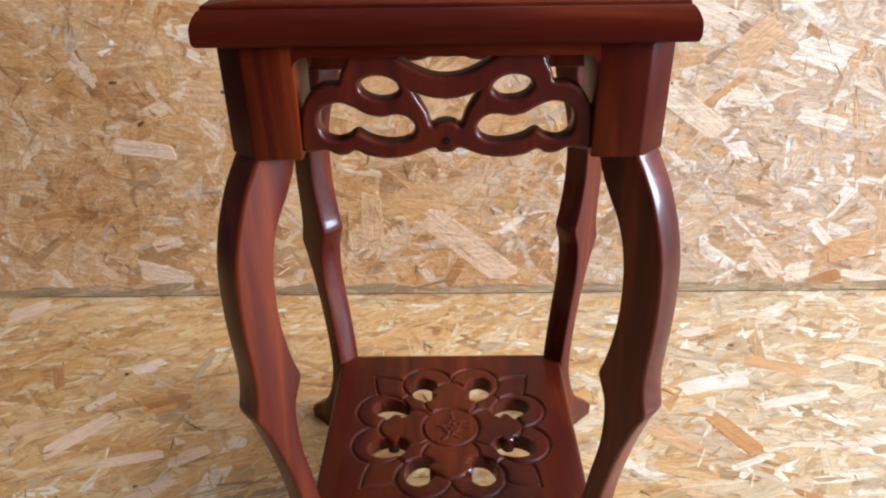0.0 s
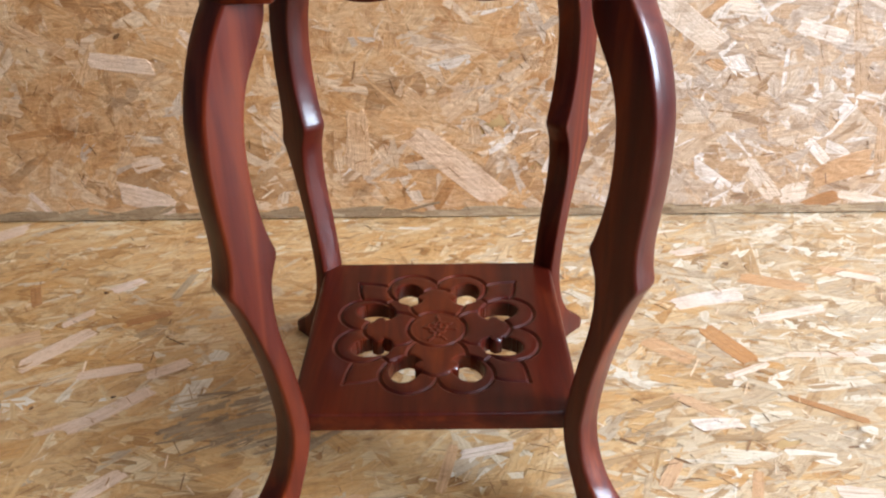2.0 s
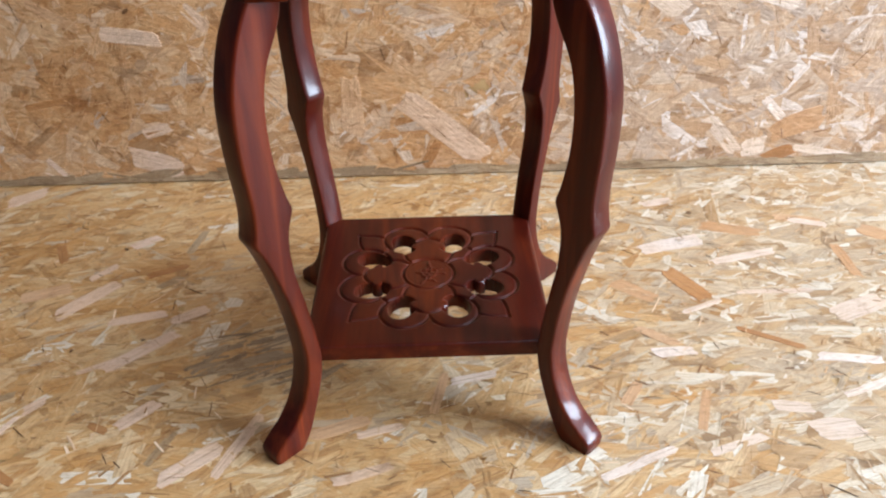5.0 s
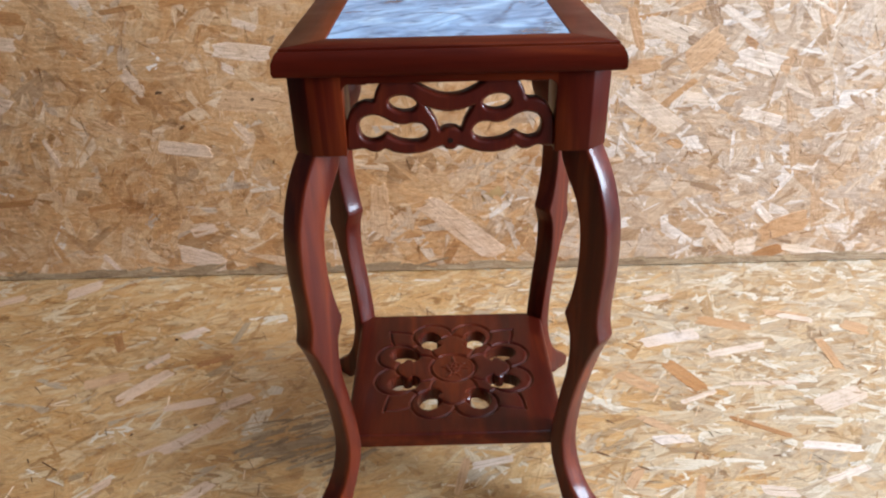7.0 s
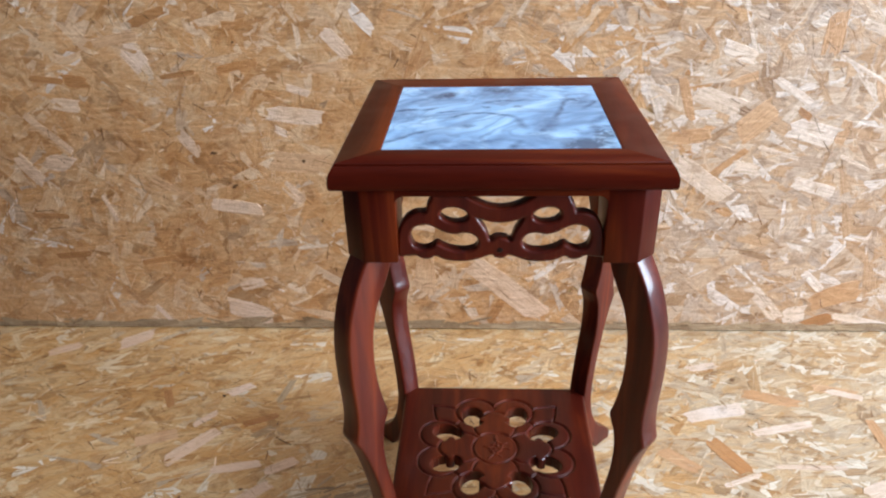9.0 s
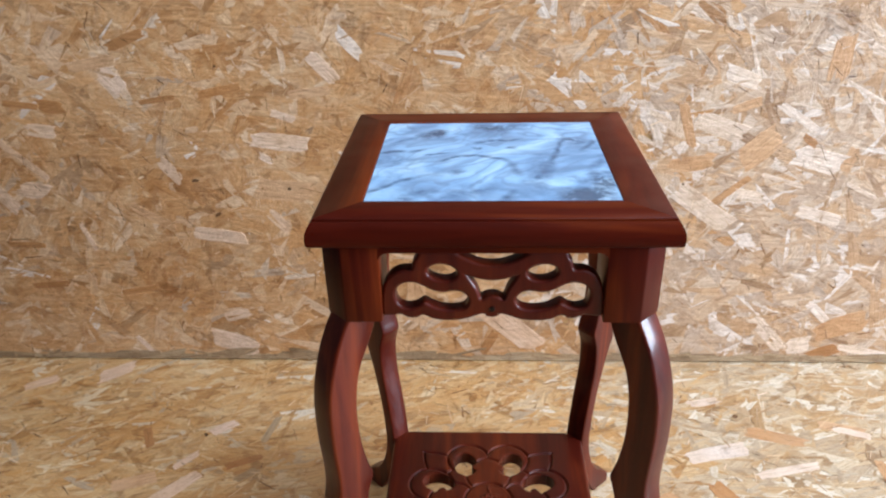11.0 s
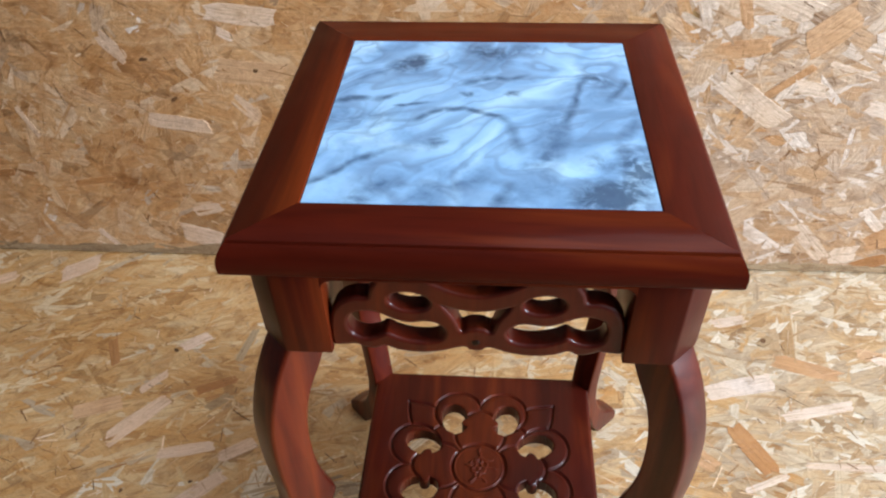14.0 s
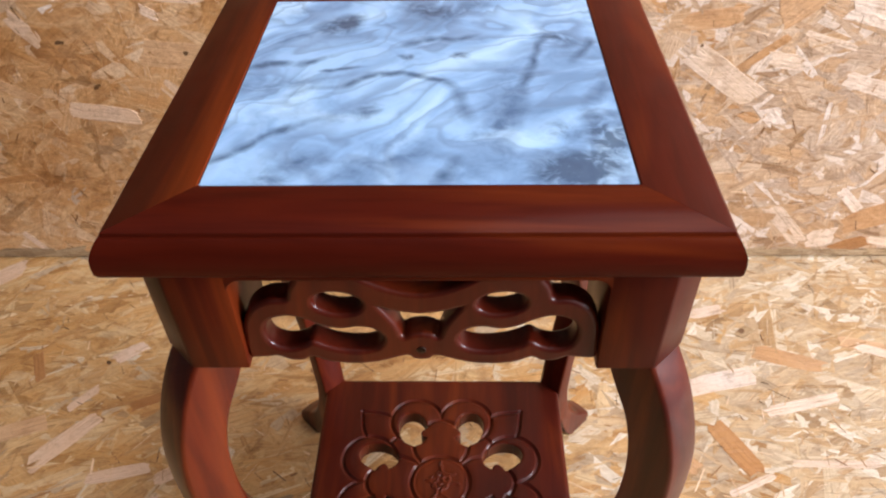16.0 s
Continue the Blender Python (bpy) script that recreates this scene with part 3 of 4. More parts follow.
def screw_mesh():
    bm = bmesh.new()
    for r, z0, d in ((0.0026, 0.0, 0.0012),):
        bmesh.ops.create_cone(bm, cap_ends=True, segments=20, radius1=r, radius2=r * 0.86, depth=d)
    for rot in (0, 90):
        bmesh.ops.create_cube(bm, size=1, matrix=pose(0, 0, 0.0008, 0, 0, rot + 20) @ Matrix.Diagonal((0.0030, 0.0006, 0.0004, 1)))
    me = bpy.data.meshes.new("screw")
    bm.to_mesh(me)
    bm.free()
    me.materials.append(STEEL)
    return me


screw_me = screw_mesh()
for q in QUARTERS:
    part("rail", rail_me, stand, m=q)
    fret = part("fretwork", fret_me, stand, "pierced cloud-scroll panel of red-brown wood", m=q)
    part("screw", screw_me, fret, "small dark metal screw", m=pose(0, -0.1378, 0.4546) @ UPRIGHT)

# Outline of a leg in its diagonal plane: distance from the stand's axis and height, in mm, on its inner and outer edge.
LEG_INNER = [(156, 443.5), (158, 430), (165, 414), (176, 393), (182, 370), (184, 345), (183, 318), (179.5, 296), (175.5, 279), (172, 267), (175, 257), (178.5, 246), (180, 233), (180, 218), (178, 196), (172.5, 168), (167.5, 138), (164, 112), (163, 92), (167, 68), (175, 44), (184, 20), (190, 8), (195, 0), (199, -5)]
LEG_OUTER = [(185, 443.5), (193, 430), (200.5, 414), (207.5, 392), (211.8, 370), (213.2, 345), (212.6, 318), (211, 297), (210, 281), (210.2, 268), (211.8, 256), (213.4, 246), (208.5, 235), (203.6, 222), (196.8, 200), (189.7, 172), (184, 142), (180.7, 114), (180, 95), (184, 70), (193, 47), (206, 29), (219.5, 18), (231, 7), (231, -5)]


def leg_mesh():
    """A sabre leg sawn from thick board and set diagonally, its outer arrises well rounded."""
    inner, outer = catmull(mm(LEG_INNER), 5), catmull(mm(LEG_OUTER), 5)
    w, r_out, r_in, crown = 0.0134, 0.0028, 0.0020, 0.0014
    verts, faces = [], []
    for (ri, zi), (ro, zo) in zip(inner, outer):
        length = math.hypot(ro - ri, zo - zi)
        k = min(1.0, length / 0.016)
        section = []
        for cx, sx, cy, sy, r, start in ((1, -1, -1, 1, r_out, -90), (1, -1, 1, -1, r_out, 0), (0, 1, 1, -1, r_in, 90), (0, 1, -1, 1, r_in, 180)):
            r *= k
            arc = [radians(start + a) for a in (0, 18, 36, 54, 72, 90)]
            corner = [(cx * length + sx * r + r * math.cos(t), cy * w + sy * r + r * math.sin(t)) for t in arc]
            section += corner
            if start in (-90, 90):
                end = 1 if cx else -1
                section += [(corner[-1][0], cy * f * (w - r)) for f in (0.6, 0.2, -0.2, -0.6)]
        for s, across in section:
            lift = crown * k * (1 - (across / w) ** 2)
            s += lift if s > length / 2 else -lift
            f = s / length
            r, z = ri + (ro - ri) * f, zi + (zo - zi) * f
            verts.append(((r + across) * 0.70711, (-r + across) * 0.70711, max(z, -0.005)))
    m, n = 32, len(inner)
    for i in range(n - 1):
        for j in range(m):
            k = (j + 1) % m
            faces.append((i * m + j, (i + 1) * m + j, (i + 1) * m + k, i * m + k))
    faces.append(tuple(range(m)))
    faces.append(tuple(reversed(range((n - 1) * m, n * m))))
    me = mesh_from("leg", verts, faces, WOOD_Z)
    bm = bmesh.new()
    bm.from_mesh(me)
    bmesh.ops.recalc_face_normals(bm, faces=bm.faces)
    bm.to_mesh(me)
    bm.free()
    return sharp(me, 40)


leg_me = leg_mesh()
for q in QUARTERS:
    part("leg", leg_me, stand, m=q)

SHELF_Z, SHELF_DEEP, SHELF_HALF = 0.1052, 0.0165, 0.1235


def shelf_mesh():
    """The low shelf: a carved rosette of petals, leaves and lobes round a medallion, pierced by eight openings."""
    h = 0.0008
    fine = np.arange(-0.1064, 0.1064 + h / 2, h)
    rim = np.array([0.110, 0.114, 0.119, 0.1217, 0.1229, SHELF_HALF])
    line = np.concatenate((-rim[::-1], fine, rim))
    n = len(line)
    X, Y = np.meshgrid(line, line, indexing="ij")

    def fold(x, y):
        ax, ay = np.abs(x) / 0.962, np.abs(y) / 0.962
        return np.minimum(ax, ay), np.maximum(ax, ay)

    def hole(x, y):
        u, v = fold(x, y)
        a = np.radians(-14)
        p, q = u - 0.0295, v - 0.0635
        p, q = p * np.cos(a) + q * np.sin(a), -p * np.sin(a) + q * np.cos(a)
        e = (np.sqrt((p / 0.0154) ** 2 + (q / 0.0210) ** 2) - 1) * 0.0165
        curl = 0.0060 - np.hypot(u - 0.0150, v - 0.0590)
        return np.maximum(e, curl)

    d = hole(X, Y)
    gx = (hole(X + 1e-5, Y) - hole(X - 1e-5, Y)) / 2e-5
    gy = (hole(X, Y + 1e-5) - hole(X, Y - 1e-5)) / 2e-5
    g2 = np.maximum(gx * gx + gy * gy, 0.05)
    snap = np.abs(d) < 0.62 * h
    X = np.where(snap, X - gx * d / g2, X)
    Y = np.where(snap, Y - gy * d / g2, Y)
    d = np.where(snap, 0.0, hole(X, Y))

    u, v = fold(X, Y)
    petal = np.hypot(u - 0.0262, v - 0.0730) - 0.0272
    along, off = (u + v) * 0.70711, (v - u) * 0.70711
    t = np.clip((along - 0.080) / 0.041, 0, 1)
    leaf = np.maximum(np.maximum(off - 0.0200 * (1 - t) ** 1.15 - 0.0062 * np.sin(np.pi * t), along - 0.121), 0.070 - along)
    lobe = np.minimum(np.hypot(u, v - 0.0430) - 0.0285, np.hypot(u, v - 0.055) - 0.0195)
    medal = np.hypot(X, Y) - 0.0282
    z = np.zeros_like(X)
    layers = [medal, lobe, petal, leaf]
    near = np.full_like(X, 1.0)
    covered = np.full_like(X, False, dtype=bool)
    for k, s in enumerate(layers):
        near = np.where(covered, near, np.minimum(near, np.abs(s)))
        covered |= s < -0.0006
    cut = np.clip(1 - near / 0.0024, 0, 1)
    z -= 0.0022 * cut ** 0.8
    inside = np.minimum(np.minimum(medal, lobe), np.minimum(petal, leaf))
    z -= 0.0006 * np.clip(-inside / 0.004, 0, 1) * np.clip(1 - near / 0.007, 0, 1)
    # a small carved spray in the medallion
    sunk = np.clip((-medal - 0.002) / 0.002, 0, 1)
    spray = np.full_like(X, 1.0)
    for k in range(5):
        a = radians(90 + 72 * k)
        spray = np.minimum(spray, np.abs(np.hypot(X - 0.0062 * math.cos(a), Y - 0.001 - 0.0062 * math.sin(a)) - 0.0034))
    for k, (cx, cy, r, a0, a1) in enumerate(((-0.012, 0.016, 0.014, -100, 10), (0.013, -0.013, 0.012, 60, 190), (0.010, 0.018, 0.010, 150, 300), (-0.014, -0.010, 0.011, -60, 80), (0.0, -0.022, 0.009, 20, 160))):
        ang = np.degrees(np.arctan2(Y - cy, X - cx))
        on = ((ang - a0) % 360) < (a1 - a0)
        spray = np.where(on, np.minimum(spray, np.abs(np.hypot(X - cx, Y - cy) - r)), spray)
    z += sunk * (-0.0007 + 0.0012 * np.clip(1 - spray / 0.0014, 0, 1))
    z -= 0.0007 * np.clip(1 - np.abs(d) / 0.0016, 0, 1)
    edge = np.maximum(np.abs(X), np.abs(Y))
    z -= np.clip((edge - 0.1217) / 0.0018, 0, 1) ** 2 * 0.0018

    keep = np.zeros((n - 1, n - 1), bool)
    dc = (d[:-1, :-1] + d[1:, :-1] + d[:-1, 1:] + d[1:, 1:]) / 4
    keep = dc > 0
    ids = np.arange(n * n).reshape(n, n)
    quads = np.stack((ids[:-1, :-1], ids[1:, :-1], ids[1:, 1:], ids[:-1, 1:]), -1)[keep]
    top = np.stack((X, Y, SHELF_Z + z), -1).reshape(-1, 3)
    low = np.stack((X, Y, np.full_like(X, SHELF_Z - SHELF_DEEP)), -1).reshape(-1, 3)
    m = n * n
    walls = []
    pad = np.pad(keep, 1)
    for (di, dj), (a, b) in (((-1, 0), ((0, 0), (0, 1))), ((1, 0), ((1, 1), (1, 0))), ((0, -1), ((1, 0), (0, 0))), ((0, 1), ((0, 1), (1, 1)))):
        open_side = keep & ~pad[1 + di:n + di, 1 + dj:n + dj]
        I, J = np.nonzero(open_side)
        p, q = ids[I + a[0], J + a[1]], ids[I + b[0], J + b[1]]
        walls.append(np.stack((p, q, q + m, p + m), -1))
    faces = np.concatenate([quads, quads[:, ::-1] + m] + walls)
    verts = np.concatenate((top, low))
    used, index = np.unique(faces, return_inverse=True)
    me = mesh_from("shelf", verts[used].tolist(), index.reshape(faces.shape).tolist(), WOOD_Y)
    return sharp(me, 55)


part("shelf", shelf_mesh(), stand, "low square shelf carved with a pierced rosette")

# ---- the strands of the boards ----


def strand_shape(rng, length, width, ragged):
    """Outline of one strand: long sides nearly straight, ends torn or cut askew."""
    a, b = length / 2, width / 2
    slant = rng.uniform(-0.8, 0.8) * width
    taper = rng.uniform(0.82, 1.0), rng.uniform(0.82, 1.0)
    j = lambda q: rng.uniform(-q, q)
    low, high = [], []
    for k in range(4):
        f = -1 + 2 * k / 3
        side = 1 - (1 - taper[0 if f < 0 else 1]) * abs(f)
        inset = f * 0.92 * a
        low.append((inset - slant / 2 + j(0.10) * a, -b * side * rng.uniform(0.88, 1.05)))
        high.append((inset + slant / 2 + j(0.10) * a, b * side * rng.uniform(0.88, 1.05)))
    tear = ragged * width
    right = [(a + j(tear), -b * rng.uniform(0.2, 0.5)), (a - abs(j(tear)), b * rng.uniform(-0.1, 0.2)), (a + j(tear) * 0.7, b * rng.uniform(0.3, 0.6))]
    left = [(-a - j(tear), b * rng.uniform(0.2, 0.5)), (-a + abs(j(tear)), b * rng.uniform(-0.2, 0.1)), (-a - j(tear) * 0.7, -b * rng.uniform(0.3, 0.6))]
    return low + right + high[::-1] + left


def strands_mesh(name, seed, count, u0, u1, v0, v1, lengths, widths, mean, spread, mat, lift, to_world, other=None, share=None):
    """Many strands pressed into one face of a board, as one mesh."""
    rng = random.Random(seed)
    verts, faces, uvs, which = [], [], [], []
    for _ in range(count):
        length = min(lengths[1], max(lengths[0], rng.lognormvariate(math.log(lengths[2]), 0.45)))
        width = min(widths[1], max(widths[0], rng.lognormvariate(math.log(widths[2]), 0.5)))
        width = min(width, 0.6 * length)
        a = radians(rng.gauss(mean, spread))
        c, s = math.cos(a), math.sin(a)
        cx, cy = rng.uniform(u0, u1), rng.uniform(v0, v1)
        room = (lift[1] - lift[0]) * 0.45
        tx, ty = rng.gauss(0, 0.006), rng.gauss(0, 0.035)
        tx, ty = (min(max(q, -room / side), room / side) for q, side in ((tx, length * 1.3), (ty, width * 1.3)))
        depth = rng.uniform(lift[0] + room, lift[1] - room)
        ou, ov = rng.uniform(0, 50), rng.uniform(0, 50)
        base = len(verts)
        pts = strand_shape(rng, length, width, 0.22)
        bow = rng.gauss(0, 0.05) / max(length, 0.02)
        for x, y in pts:
            y2 = y + bow * x * x * 0.4
            verts.append(to_world(cx + x * c - y2 * s, cy + x * s + y2 * c, depth + tx * x + ty * y))
            uvs.append((x + ou, y + ov))
        faces.append(tuple(range(base, base + len(pts))))
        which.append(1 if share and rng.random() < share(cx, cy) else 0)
    me = bpy.data.meshes.new(name)
    me.from_pydata(verts, [], faces)
    layer = me.uv_layers.new(name="UVMap")
    layer.data.foreach_set("uv", [q for p in me.loops for q in uvs[p.vertex_index]])
    me.materials.append(mat)
    if other:
        me.materials.append(other)
        me.polygons.foreach_set("material_index", which)
    return me


on_wall = lambda u, v, d: (u, WALL_Y + LEAN * max(v, 0.0024) + 0.0008 - d, max(v, 0.0024))
on_floor = lambda u, v, d: (u, v, -0.0009 + d)
# window sheen put into colour: share of paler strands grows to the right
window_sheen_share = lambda u, v: min(1.0, max(0.06, (u + 0.05) * 2.2))
for board, name, seed, count, area, mean, spread, where, longs, wides in (
        (wall_back, "strands", 11, 6000, (-1.15, 1.15, 0.0, 0.86), 2, 52, on_wall, (0.022, 0.160, 0.074), (0.006, 0.050, 0.022)),
        (floor, "strands", 23, 12500, (-1.20, 1.20, -0.70, 0.452), 16, 34, on_floor, (0.015, 0.150, 0.058), (0.004, 0.040, 0.015))):
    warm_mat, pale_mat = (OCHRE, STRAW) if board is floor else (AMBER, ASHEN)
    ob = part(name, strands_mesh(name, seed, count, *area, longs, wides, mean, spread, warm_mat, (0.0003, 0.0016), where, pale_mat, window_sheen_share), board, "pressed wood strands of mixed tan tones, window sheen in their colour")
    ob["kind"] = "stuff"
    far = (-1.22, 1.22, -0.97, 0.452) if board is floor else (-1.22, 1.22, 0.0, 1.20)
    ob = part(name, strands_mesh(name, seed + 20, 5200 if board is floor else 4200, *far, (0.03, 0.16, 0.075), (0.008, 0.05, 0.026), mean, spread, warm_mat, (0.0001, 0.0004), where, pale_mat, window_sheen_share), board, "pressed wood strands of mixed tan tones, window sheen in their colour")
    ob["kind"] = "stuff"
    ob = part("slivers", strands_mesh("slivers", seed + 5, count // (4 if board is floor else 6), *area, (0.004, 0.05, 0.014), (0.0005, 0.003, 0.0011), mean, spread + 25, SLIVERS, (0.0012, 0.0018), where), board, "thin light and dark wood slivers")
    ob["kind"] = "stuff"
    ob = part("cracks", strands_mesh("cracks", seed + 9, 420, *area, (0.006, 0.034, 0.015), (0.0006, 0.0016, 0.0009), mean - 62, 26, DARK, (0.0014, 0.0019), where), board, "short dark cracks between the strands")
    ob["kind"] = "stuff"

# a row of darker strands along the foot of the wall board
foot = part("strands", strands_mesh("strands", 71, 190, -1.15, 1.15, 0.004, 0.010, (0.03, 0.14, 0.07), (0.004, 0.020, 0.009), 0, 7, GREY_MANY, (0.0012, 0.0018), on_wall), wall_back, "dark grey-brown strands along the foot")
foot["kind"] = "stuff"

# the stand's soft shadow on the floor beside the shelf, painted as grey-brown strands
shadow_patch = part("strands", strands_mesh("strands", 83, 60, -0.29, -0.13, -0.06, 0.05, (0.02, 0.08, 0.040), (0.002, 0.012, 0.005), 26, 12, GREY_MANY, (0.0012, 0.0017), on_floor), floor, "grey-brown strands standing for the soft shadow of the stand")
shadow_patch["kind"] = "stuff"

# Strands that stand out: centre, direction in degrees, length and width.
WALL_PALE = [(-0.328, 0.404, -7, 0.093, 0.029), (-0.514, 0.358, -50, 0.047, 0.021), (-0.755, 0.377, -43, 0.098, 0.013), (-0.749, 0.325, -8, 0.049, 0.031), (-0.803, 0.313, -51, 0.060, 0.025), (-0.354, 0.378, -25, 0.021, 0.014), (-0.319, 0.446, -17, 0.040, 0.013), (-0.674, 0.241, -69, 0.053, 0.009), (-0.447, 0.244, -7, 0.091, 0.024), (-0.343, 0.269, -46, 0.044, 0.021), (-0.250, 0.520, -47, 0.056, 0.024), (-0.714, 0.426, -7, 0.048, 0.025), (-0.584, 0.503, -50, 0.042, 0.034), (-0.603, 0.018, -54, 0.075, 0.011), (-0.447, 0.036, -17, 0.085, 0.039), (-0.436, 0.093, 17, 0.046, 0.020), (0.028, 0.082, -40, 0.169, 0.046)]
WALL_WHITE = [(0.363, 0.423, -22, 0.078, 0.032), (0.478, 0.437, -35, 0.074, 0.015), (0.518, 0.369, -15, 0.075, 0.038), (0.386, 0.499, -20, 0.055, 0.024), (0.585, 0.535, -25, 0.042, 0.016), (0.421, 0.310, -8, 0.039, 0.021), (0.535, 0.276, -17, 0.073, 0.021), (0.469, 0.336, -17, 0.071, 0.008), (0.594, 0.318, -26, 0.057, 0.007), (0.585, 0.467, -29, 0.103, 0.007), (0.268, 0.440, -38, 0.099, 0.013), (0.350, 0.290, -37, 0.110, 0.035), (0.543, 0.036, 11, 0.040, 0.033), (0.486, 0.058, -49, 0.084, 0.026), (0.668, 0.020, -12, 0.119, 0.015), (0.563, 0.101, -44, 0.049, 0.017), (-0.208, 0.557, -46, 0.049, 0.020), (0.250, 0.492, -19, 0.029, 0.016)]
WALL_TAN = [(-0.330, 0.323, -7, 0.093, 0.037), (-0.119, 0.124, -92, 0.096, 0.037), (0.320, 0.364, 4, 0.073, 0.025), (0.526, 0.525, -93, 0.065, 0.032), (0.427, 0.389, 41, 0.071, 0.042), (0.312, 0.425, 106, 0.073, 0.016), (0.617, 0.440, -65, 0.035, 0.027), (0.566, 0.368, 73, 0.040, 0.018), (0.391, 0.320, 40, 0.068, 0.012), (0.398, 0.456, 19, 0.046, 0.015), (0.607, 0.073, 19, 0.090, 0.040), (-0.274, 0.483, 7, 0.067, 0.016), (-0.556, 0.277, -32, 0.081, 0.016), (-0.610, 0.531, 9, 0.079, 0.019)]
WALL_BROWN = [(-0.550, 0.566, 22, 0.062, 0.017), (-0.689, 0.465, -4, 0.040, 0.023), (-0.516, 0.474, 8, 0.059, 0.010), (-0.415, 0.487, 11, 0.069, 0.015), (-0.738, 0.468, -7, 0.057, 0.011), (-0.784, 0.227, -2, 0.064, 0.011), (0.006, 0.037, 60, 0.048, 0.018), (0.501, 0.400, -35, 0.025, 0.012), (0.586, 0.022, 22, 0.052, 0.024), (-0.603, 0.141, 9, 0.066, 0.011), (-0.760, 0.151, 5, 0.065, 0.013)]
WALL_DARK = [(-0.474, 0.341, 3, 0.015, 0.006), (-0.444, 0.282, 36, 0.014, 0.006), (-0.417, 0.525, 19, 0.005, 0.005), (0.546, 0.498, -1, 0.013, 0.003), (0.314, 0.331, 64, 0.005, 0.004), (-0.320, 0.326, -43, 0.007, 0.007)]
FLOOR_PALE = [(-0.452, 0.120, 51, 0.094, 0.026), (-0.320, -0.096, 49, 0.050, 0.020), (-0.349, 0.010, 44, 0.094, 0.021), (-0.307, 0.080, 33, 0.049, 0.019), (-0.245, -0.167, 40, 0.071, 0.023), (-0.201, -0.143, 68, 0.092, 0.014), (-0.655, 0.409, 38, 0.063, 0.030), (-0.417, 0.258, 40, 0.045, 0.020), (-0.452, 0.182, 49, 0.044, 0.013), (-0.439, -0.077, 42, 0.025, 0.015), (-0.457, -0.107, 68, 0.031, 0.008), (-0.371, -0.002, 30, 0.095, 0.009), (-0.374, 0.076, 14, 0.071, 0.018), (-0.070, -0.187, 19, 0.060, 0.012), (-0.055, -0.130, 16, 0.050, 0.011), (-0.653, 0.405, 41, 0.062, 0.032), (-0.775, 0.372, 31, 0.056, 0.025)]
FLOOR_WHITE = [(0.344, 0.211, 15, 0.097, 0.030), (0.436, 0.176, 14, 0.097, 0.016), (0.345, 0.066, 24, 0.061, 0.009), (0.421, -0.146, 7, 0.049, 0.031), (0.387, -0.113, -8, 0.042, 0.018), (0.482, -0.088, 21, 0.067, 0.010), (0.314, -0.163, 19, 0.072, 0.011), (0.206, -0.184, 24, 0.090, 0.011), (0.539, 0.055, 23, 0.080, 0.032), (0.447, 0.093, -1, 0.099, 0.011), (0.286, -0.019, 4, 0.049, 0.018), (0.561, 0.260, -23, 0.056, 0.016), (0.484, -0.040, -9, 0.071, 0.016), (0.048, -0.053, 13, 0.055, 0.013), (0.356, 0.333, 17, 0.051, 0.019)]
FLOOR_TAN = [(0.266, 0.104, -42, 0.060, 0.024), (0.441, 0.248, -20, 0.082, 0.028), (0.273, 0.010, -40, 0.053, 0.015), (0.550, 0.270, -17, 0.068, 0.023), (0.571, 0.160, -92, 0.077, 0.016), (0.642, 0.229, -40, 0.039, 0.034), (0.292, -0.114, 69, 0.063, 0.011), (0.221, -0.085, 59, 0.041, 0.014), (-0.098, -0.124, 20, 0.064, 0.018), (0.008, -0.076, 77, 0.065, 0.012), (-0.513, 0.136, 21, 0.064, 0.026)]
FLOOR_BROWN = [(0.338, 0.114, -62, 0.075, 0.027), (0.407, 0.001, -31, 0.080, 0.010), (-0.529, 0.233, -64, 0.051, 0.014), (-0.357, -0.114, -25, 0.026, 0.010), (-0.435, -0.173, -34, 0.045, 0.010), (-0.363, 0.181, 27, 0.055, 0.015)]
FLOOR_GREY = [(-0.281, -0.145, 69, 0.050, 0.010), (-0.477, -0.061, 27, 0.018, 0.011), (-0.340, 0.254, 80, 0.063, 0.013), (0.399, 0.295, 36, 0.027, 0.015), (-0.352, 0.153, 45, 0.035, 0.016)]
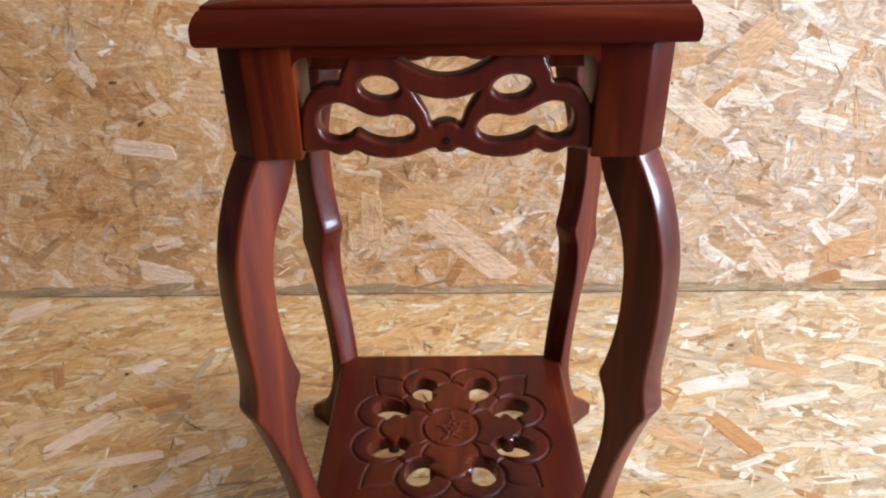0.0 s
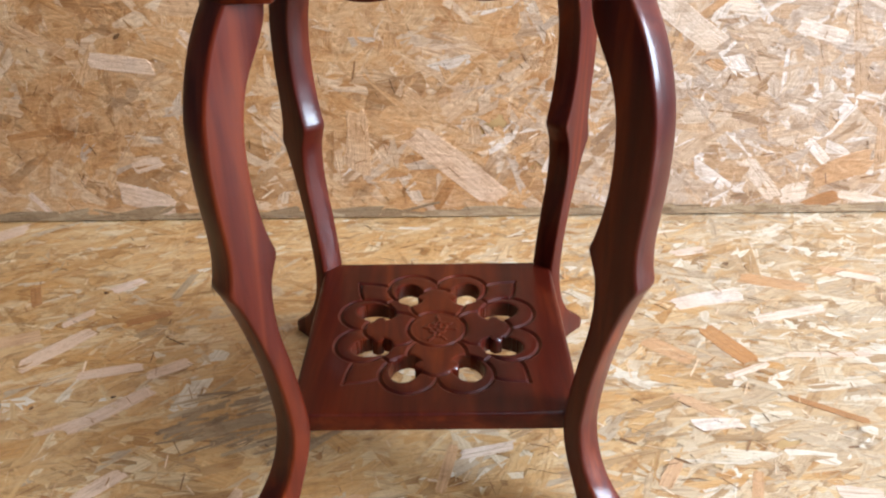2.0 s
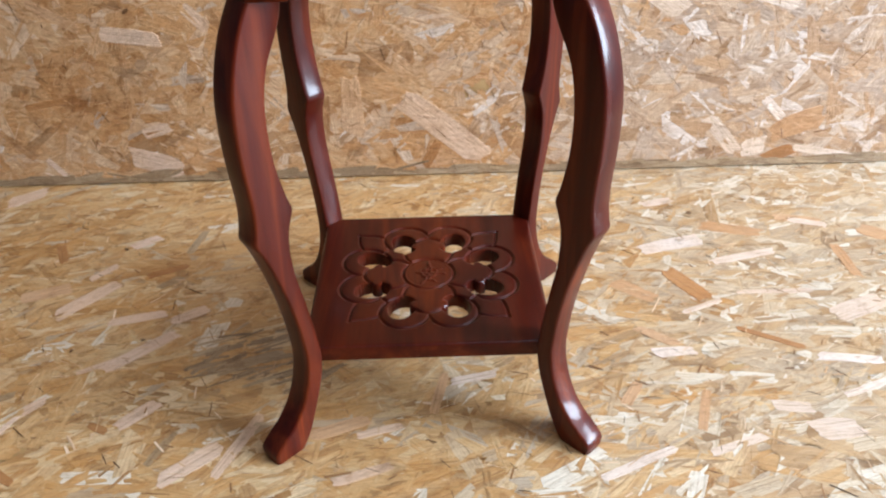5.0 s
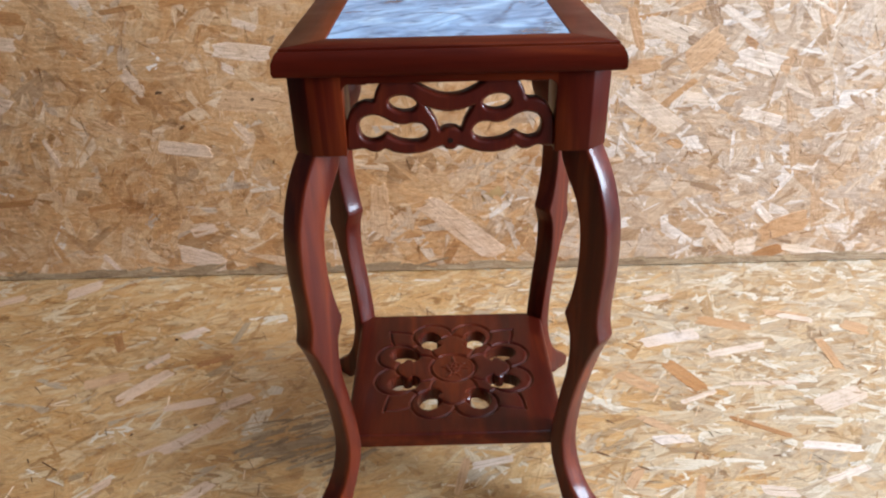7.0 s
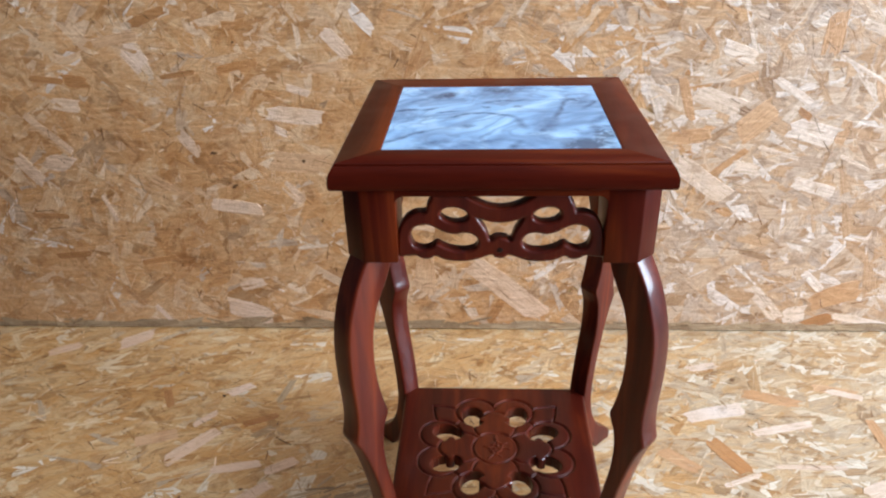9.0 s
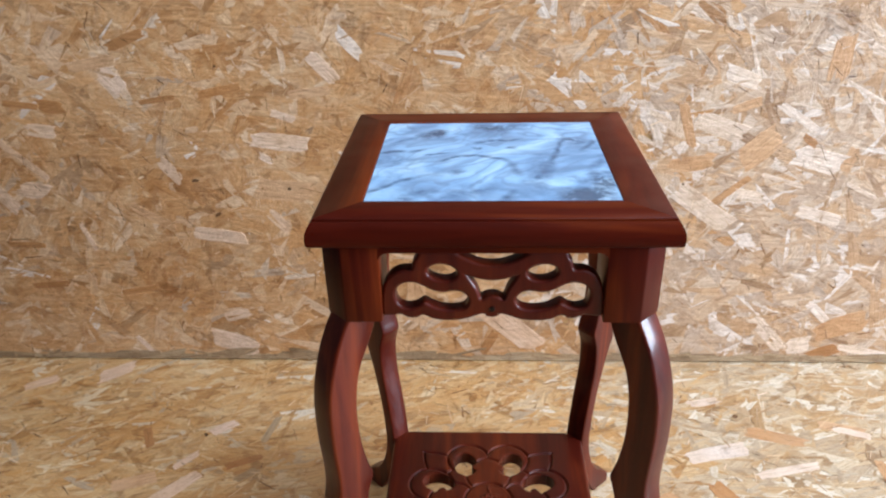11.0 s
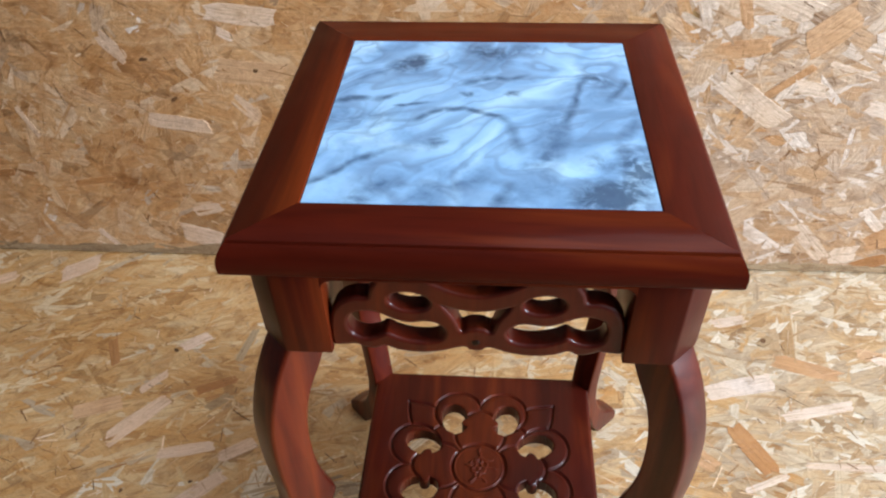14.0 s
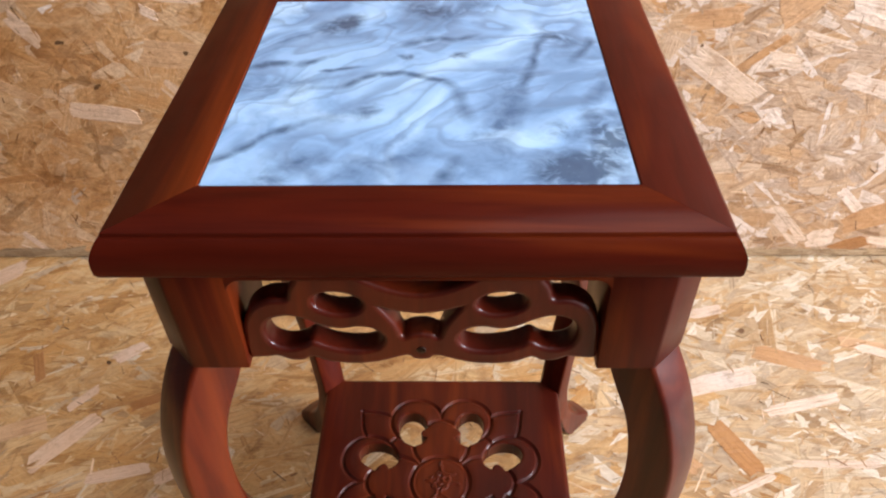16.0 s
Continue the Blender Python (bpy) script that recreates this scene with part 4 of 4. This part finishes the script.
FLOOR_DARK = [(0.235, -0.070, -29, 0.018, 0.004), (-0.434, 0.015, 11, 0.005, 0.006), (-0.353, 0.032, 9, 0.006, 0.005), (0.395, 0.297, 34, 0.011, 0.009), (-0.440, 0.240, -37, 0.010, 0.005)]


def single_strand(board, rng, entry, mat, where, label, knot=False):
    u, v, angle, length, width = entry
    a = radians(angle)
    c, s = math.cos(a), math.sin(a)
    d0 = rng.uniform(0.00124, 0.00146)
    pts = [(length / 2 * math.cos(q) * rng.uniform(0.7, 1.1), width / 2 * math.sin(q) * rng.uniform(0.7, 1.15)) for q in np.linspace(0, 2 * math.pi, 14, endpoint=False)] if knot else strand_shape(rng, length, width, 0.14)
    if knot or mat is BROWN:
        d0 = 0.00150
    ou, ov = rng.uniform(0, 50), rng.uniform(0, 50)
    n = len(pts)
    # the strand's face, and a thin sloping rim that sinks into the board
    top = [where(u + x * c - y * s, v + x * s + y * c, d0) for x, y in pts]
    low = [where(u + x * 1.012 * c - y * 1.03 * s, v + x * 1.012 * s + y * 1.03 * c, 0.0003) for x, y in pts]
    me = bpy.data.meshes.new("strand")
    me.from_pydata(top + low, [], [tuple(range(n))] + [(i, n + i, n + (i + 1) % n, (i + 1) % n) for i in range(n)])
    layer = me.uv_layers.new(name="UVMap")
    uvs = [(x + ou, y + ov) for x, y in pts] * 2
    layer.data.foreach_set("uv", [q for p in me.loops for q in uvs[p.vertex_index]])
    me.materials.append(mat)
    part("strand", me, board, label)


rng = random.Random(5)
for board, where, sets in ((wall_back, on_wall, (WALL_TAN, WALL_BROWN, WALL_PALE, WALL_WHITE, WALL_DARK)), (floor, on_floor, (FLOOR_TAN, FLOOR_BROWN, FLOOR_PALE, FLOOR_WHITE, FLOOR_DARK))):
    for entries, mat, label in zip(sets, (TAN, BROWN, PALE, WHITISH, DARK), ("tan wood strand", "brown wood strand", "pale wood strand", "whitish wood strand", "small dark knot or splinter")):
        for entry in entries:
            single_strand(board, rng, entry, mat, where, label, mat is DARK)
for entry in FLOOR_GREY:
    single_strand(floor, rng, entry, GREY, on_floor, "weathered grey-brown wood strand")
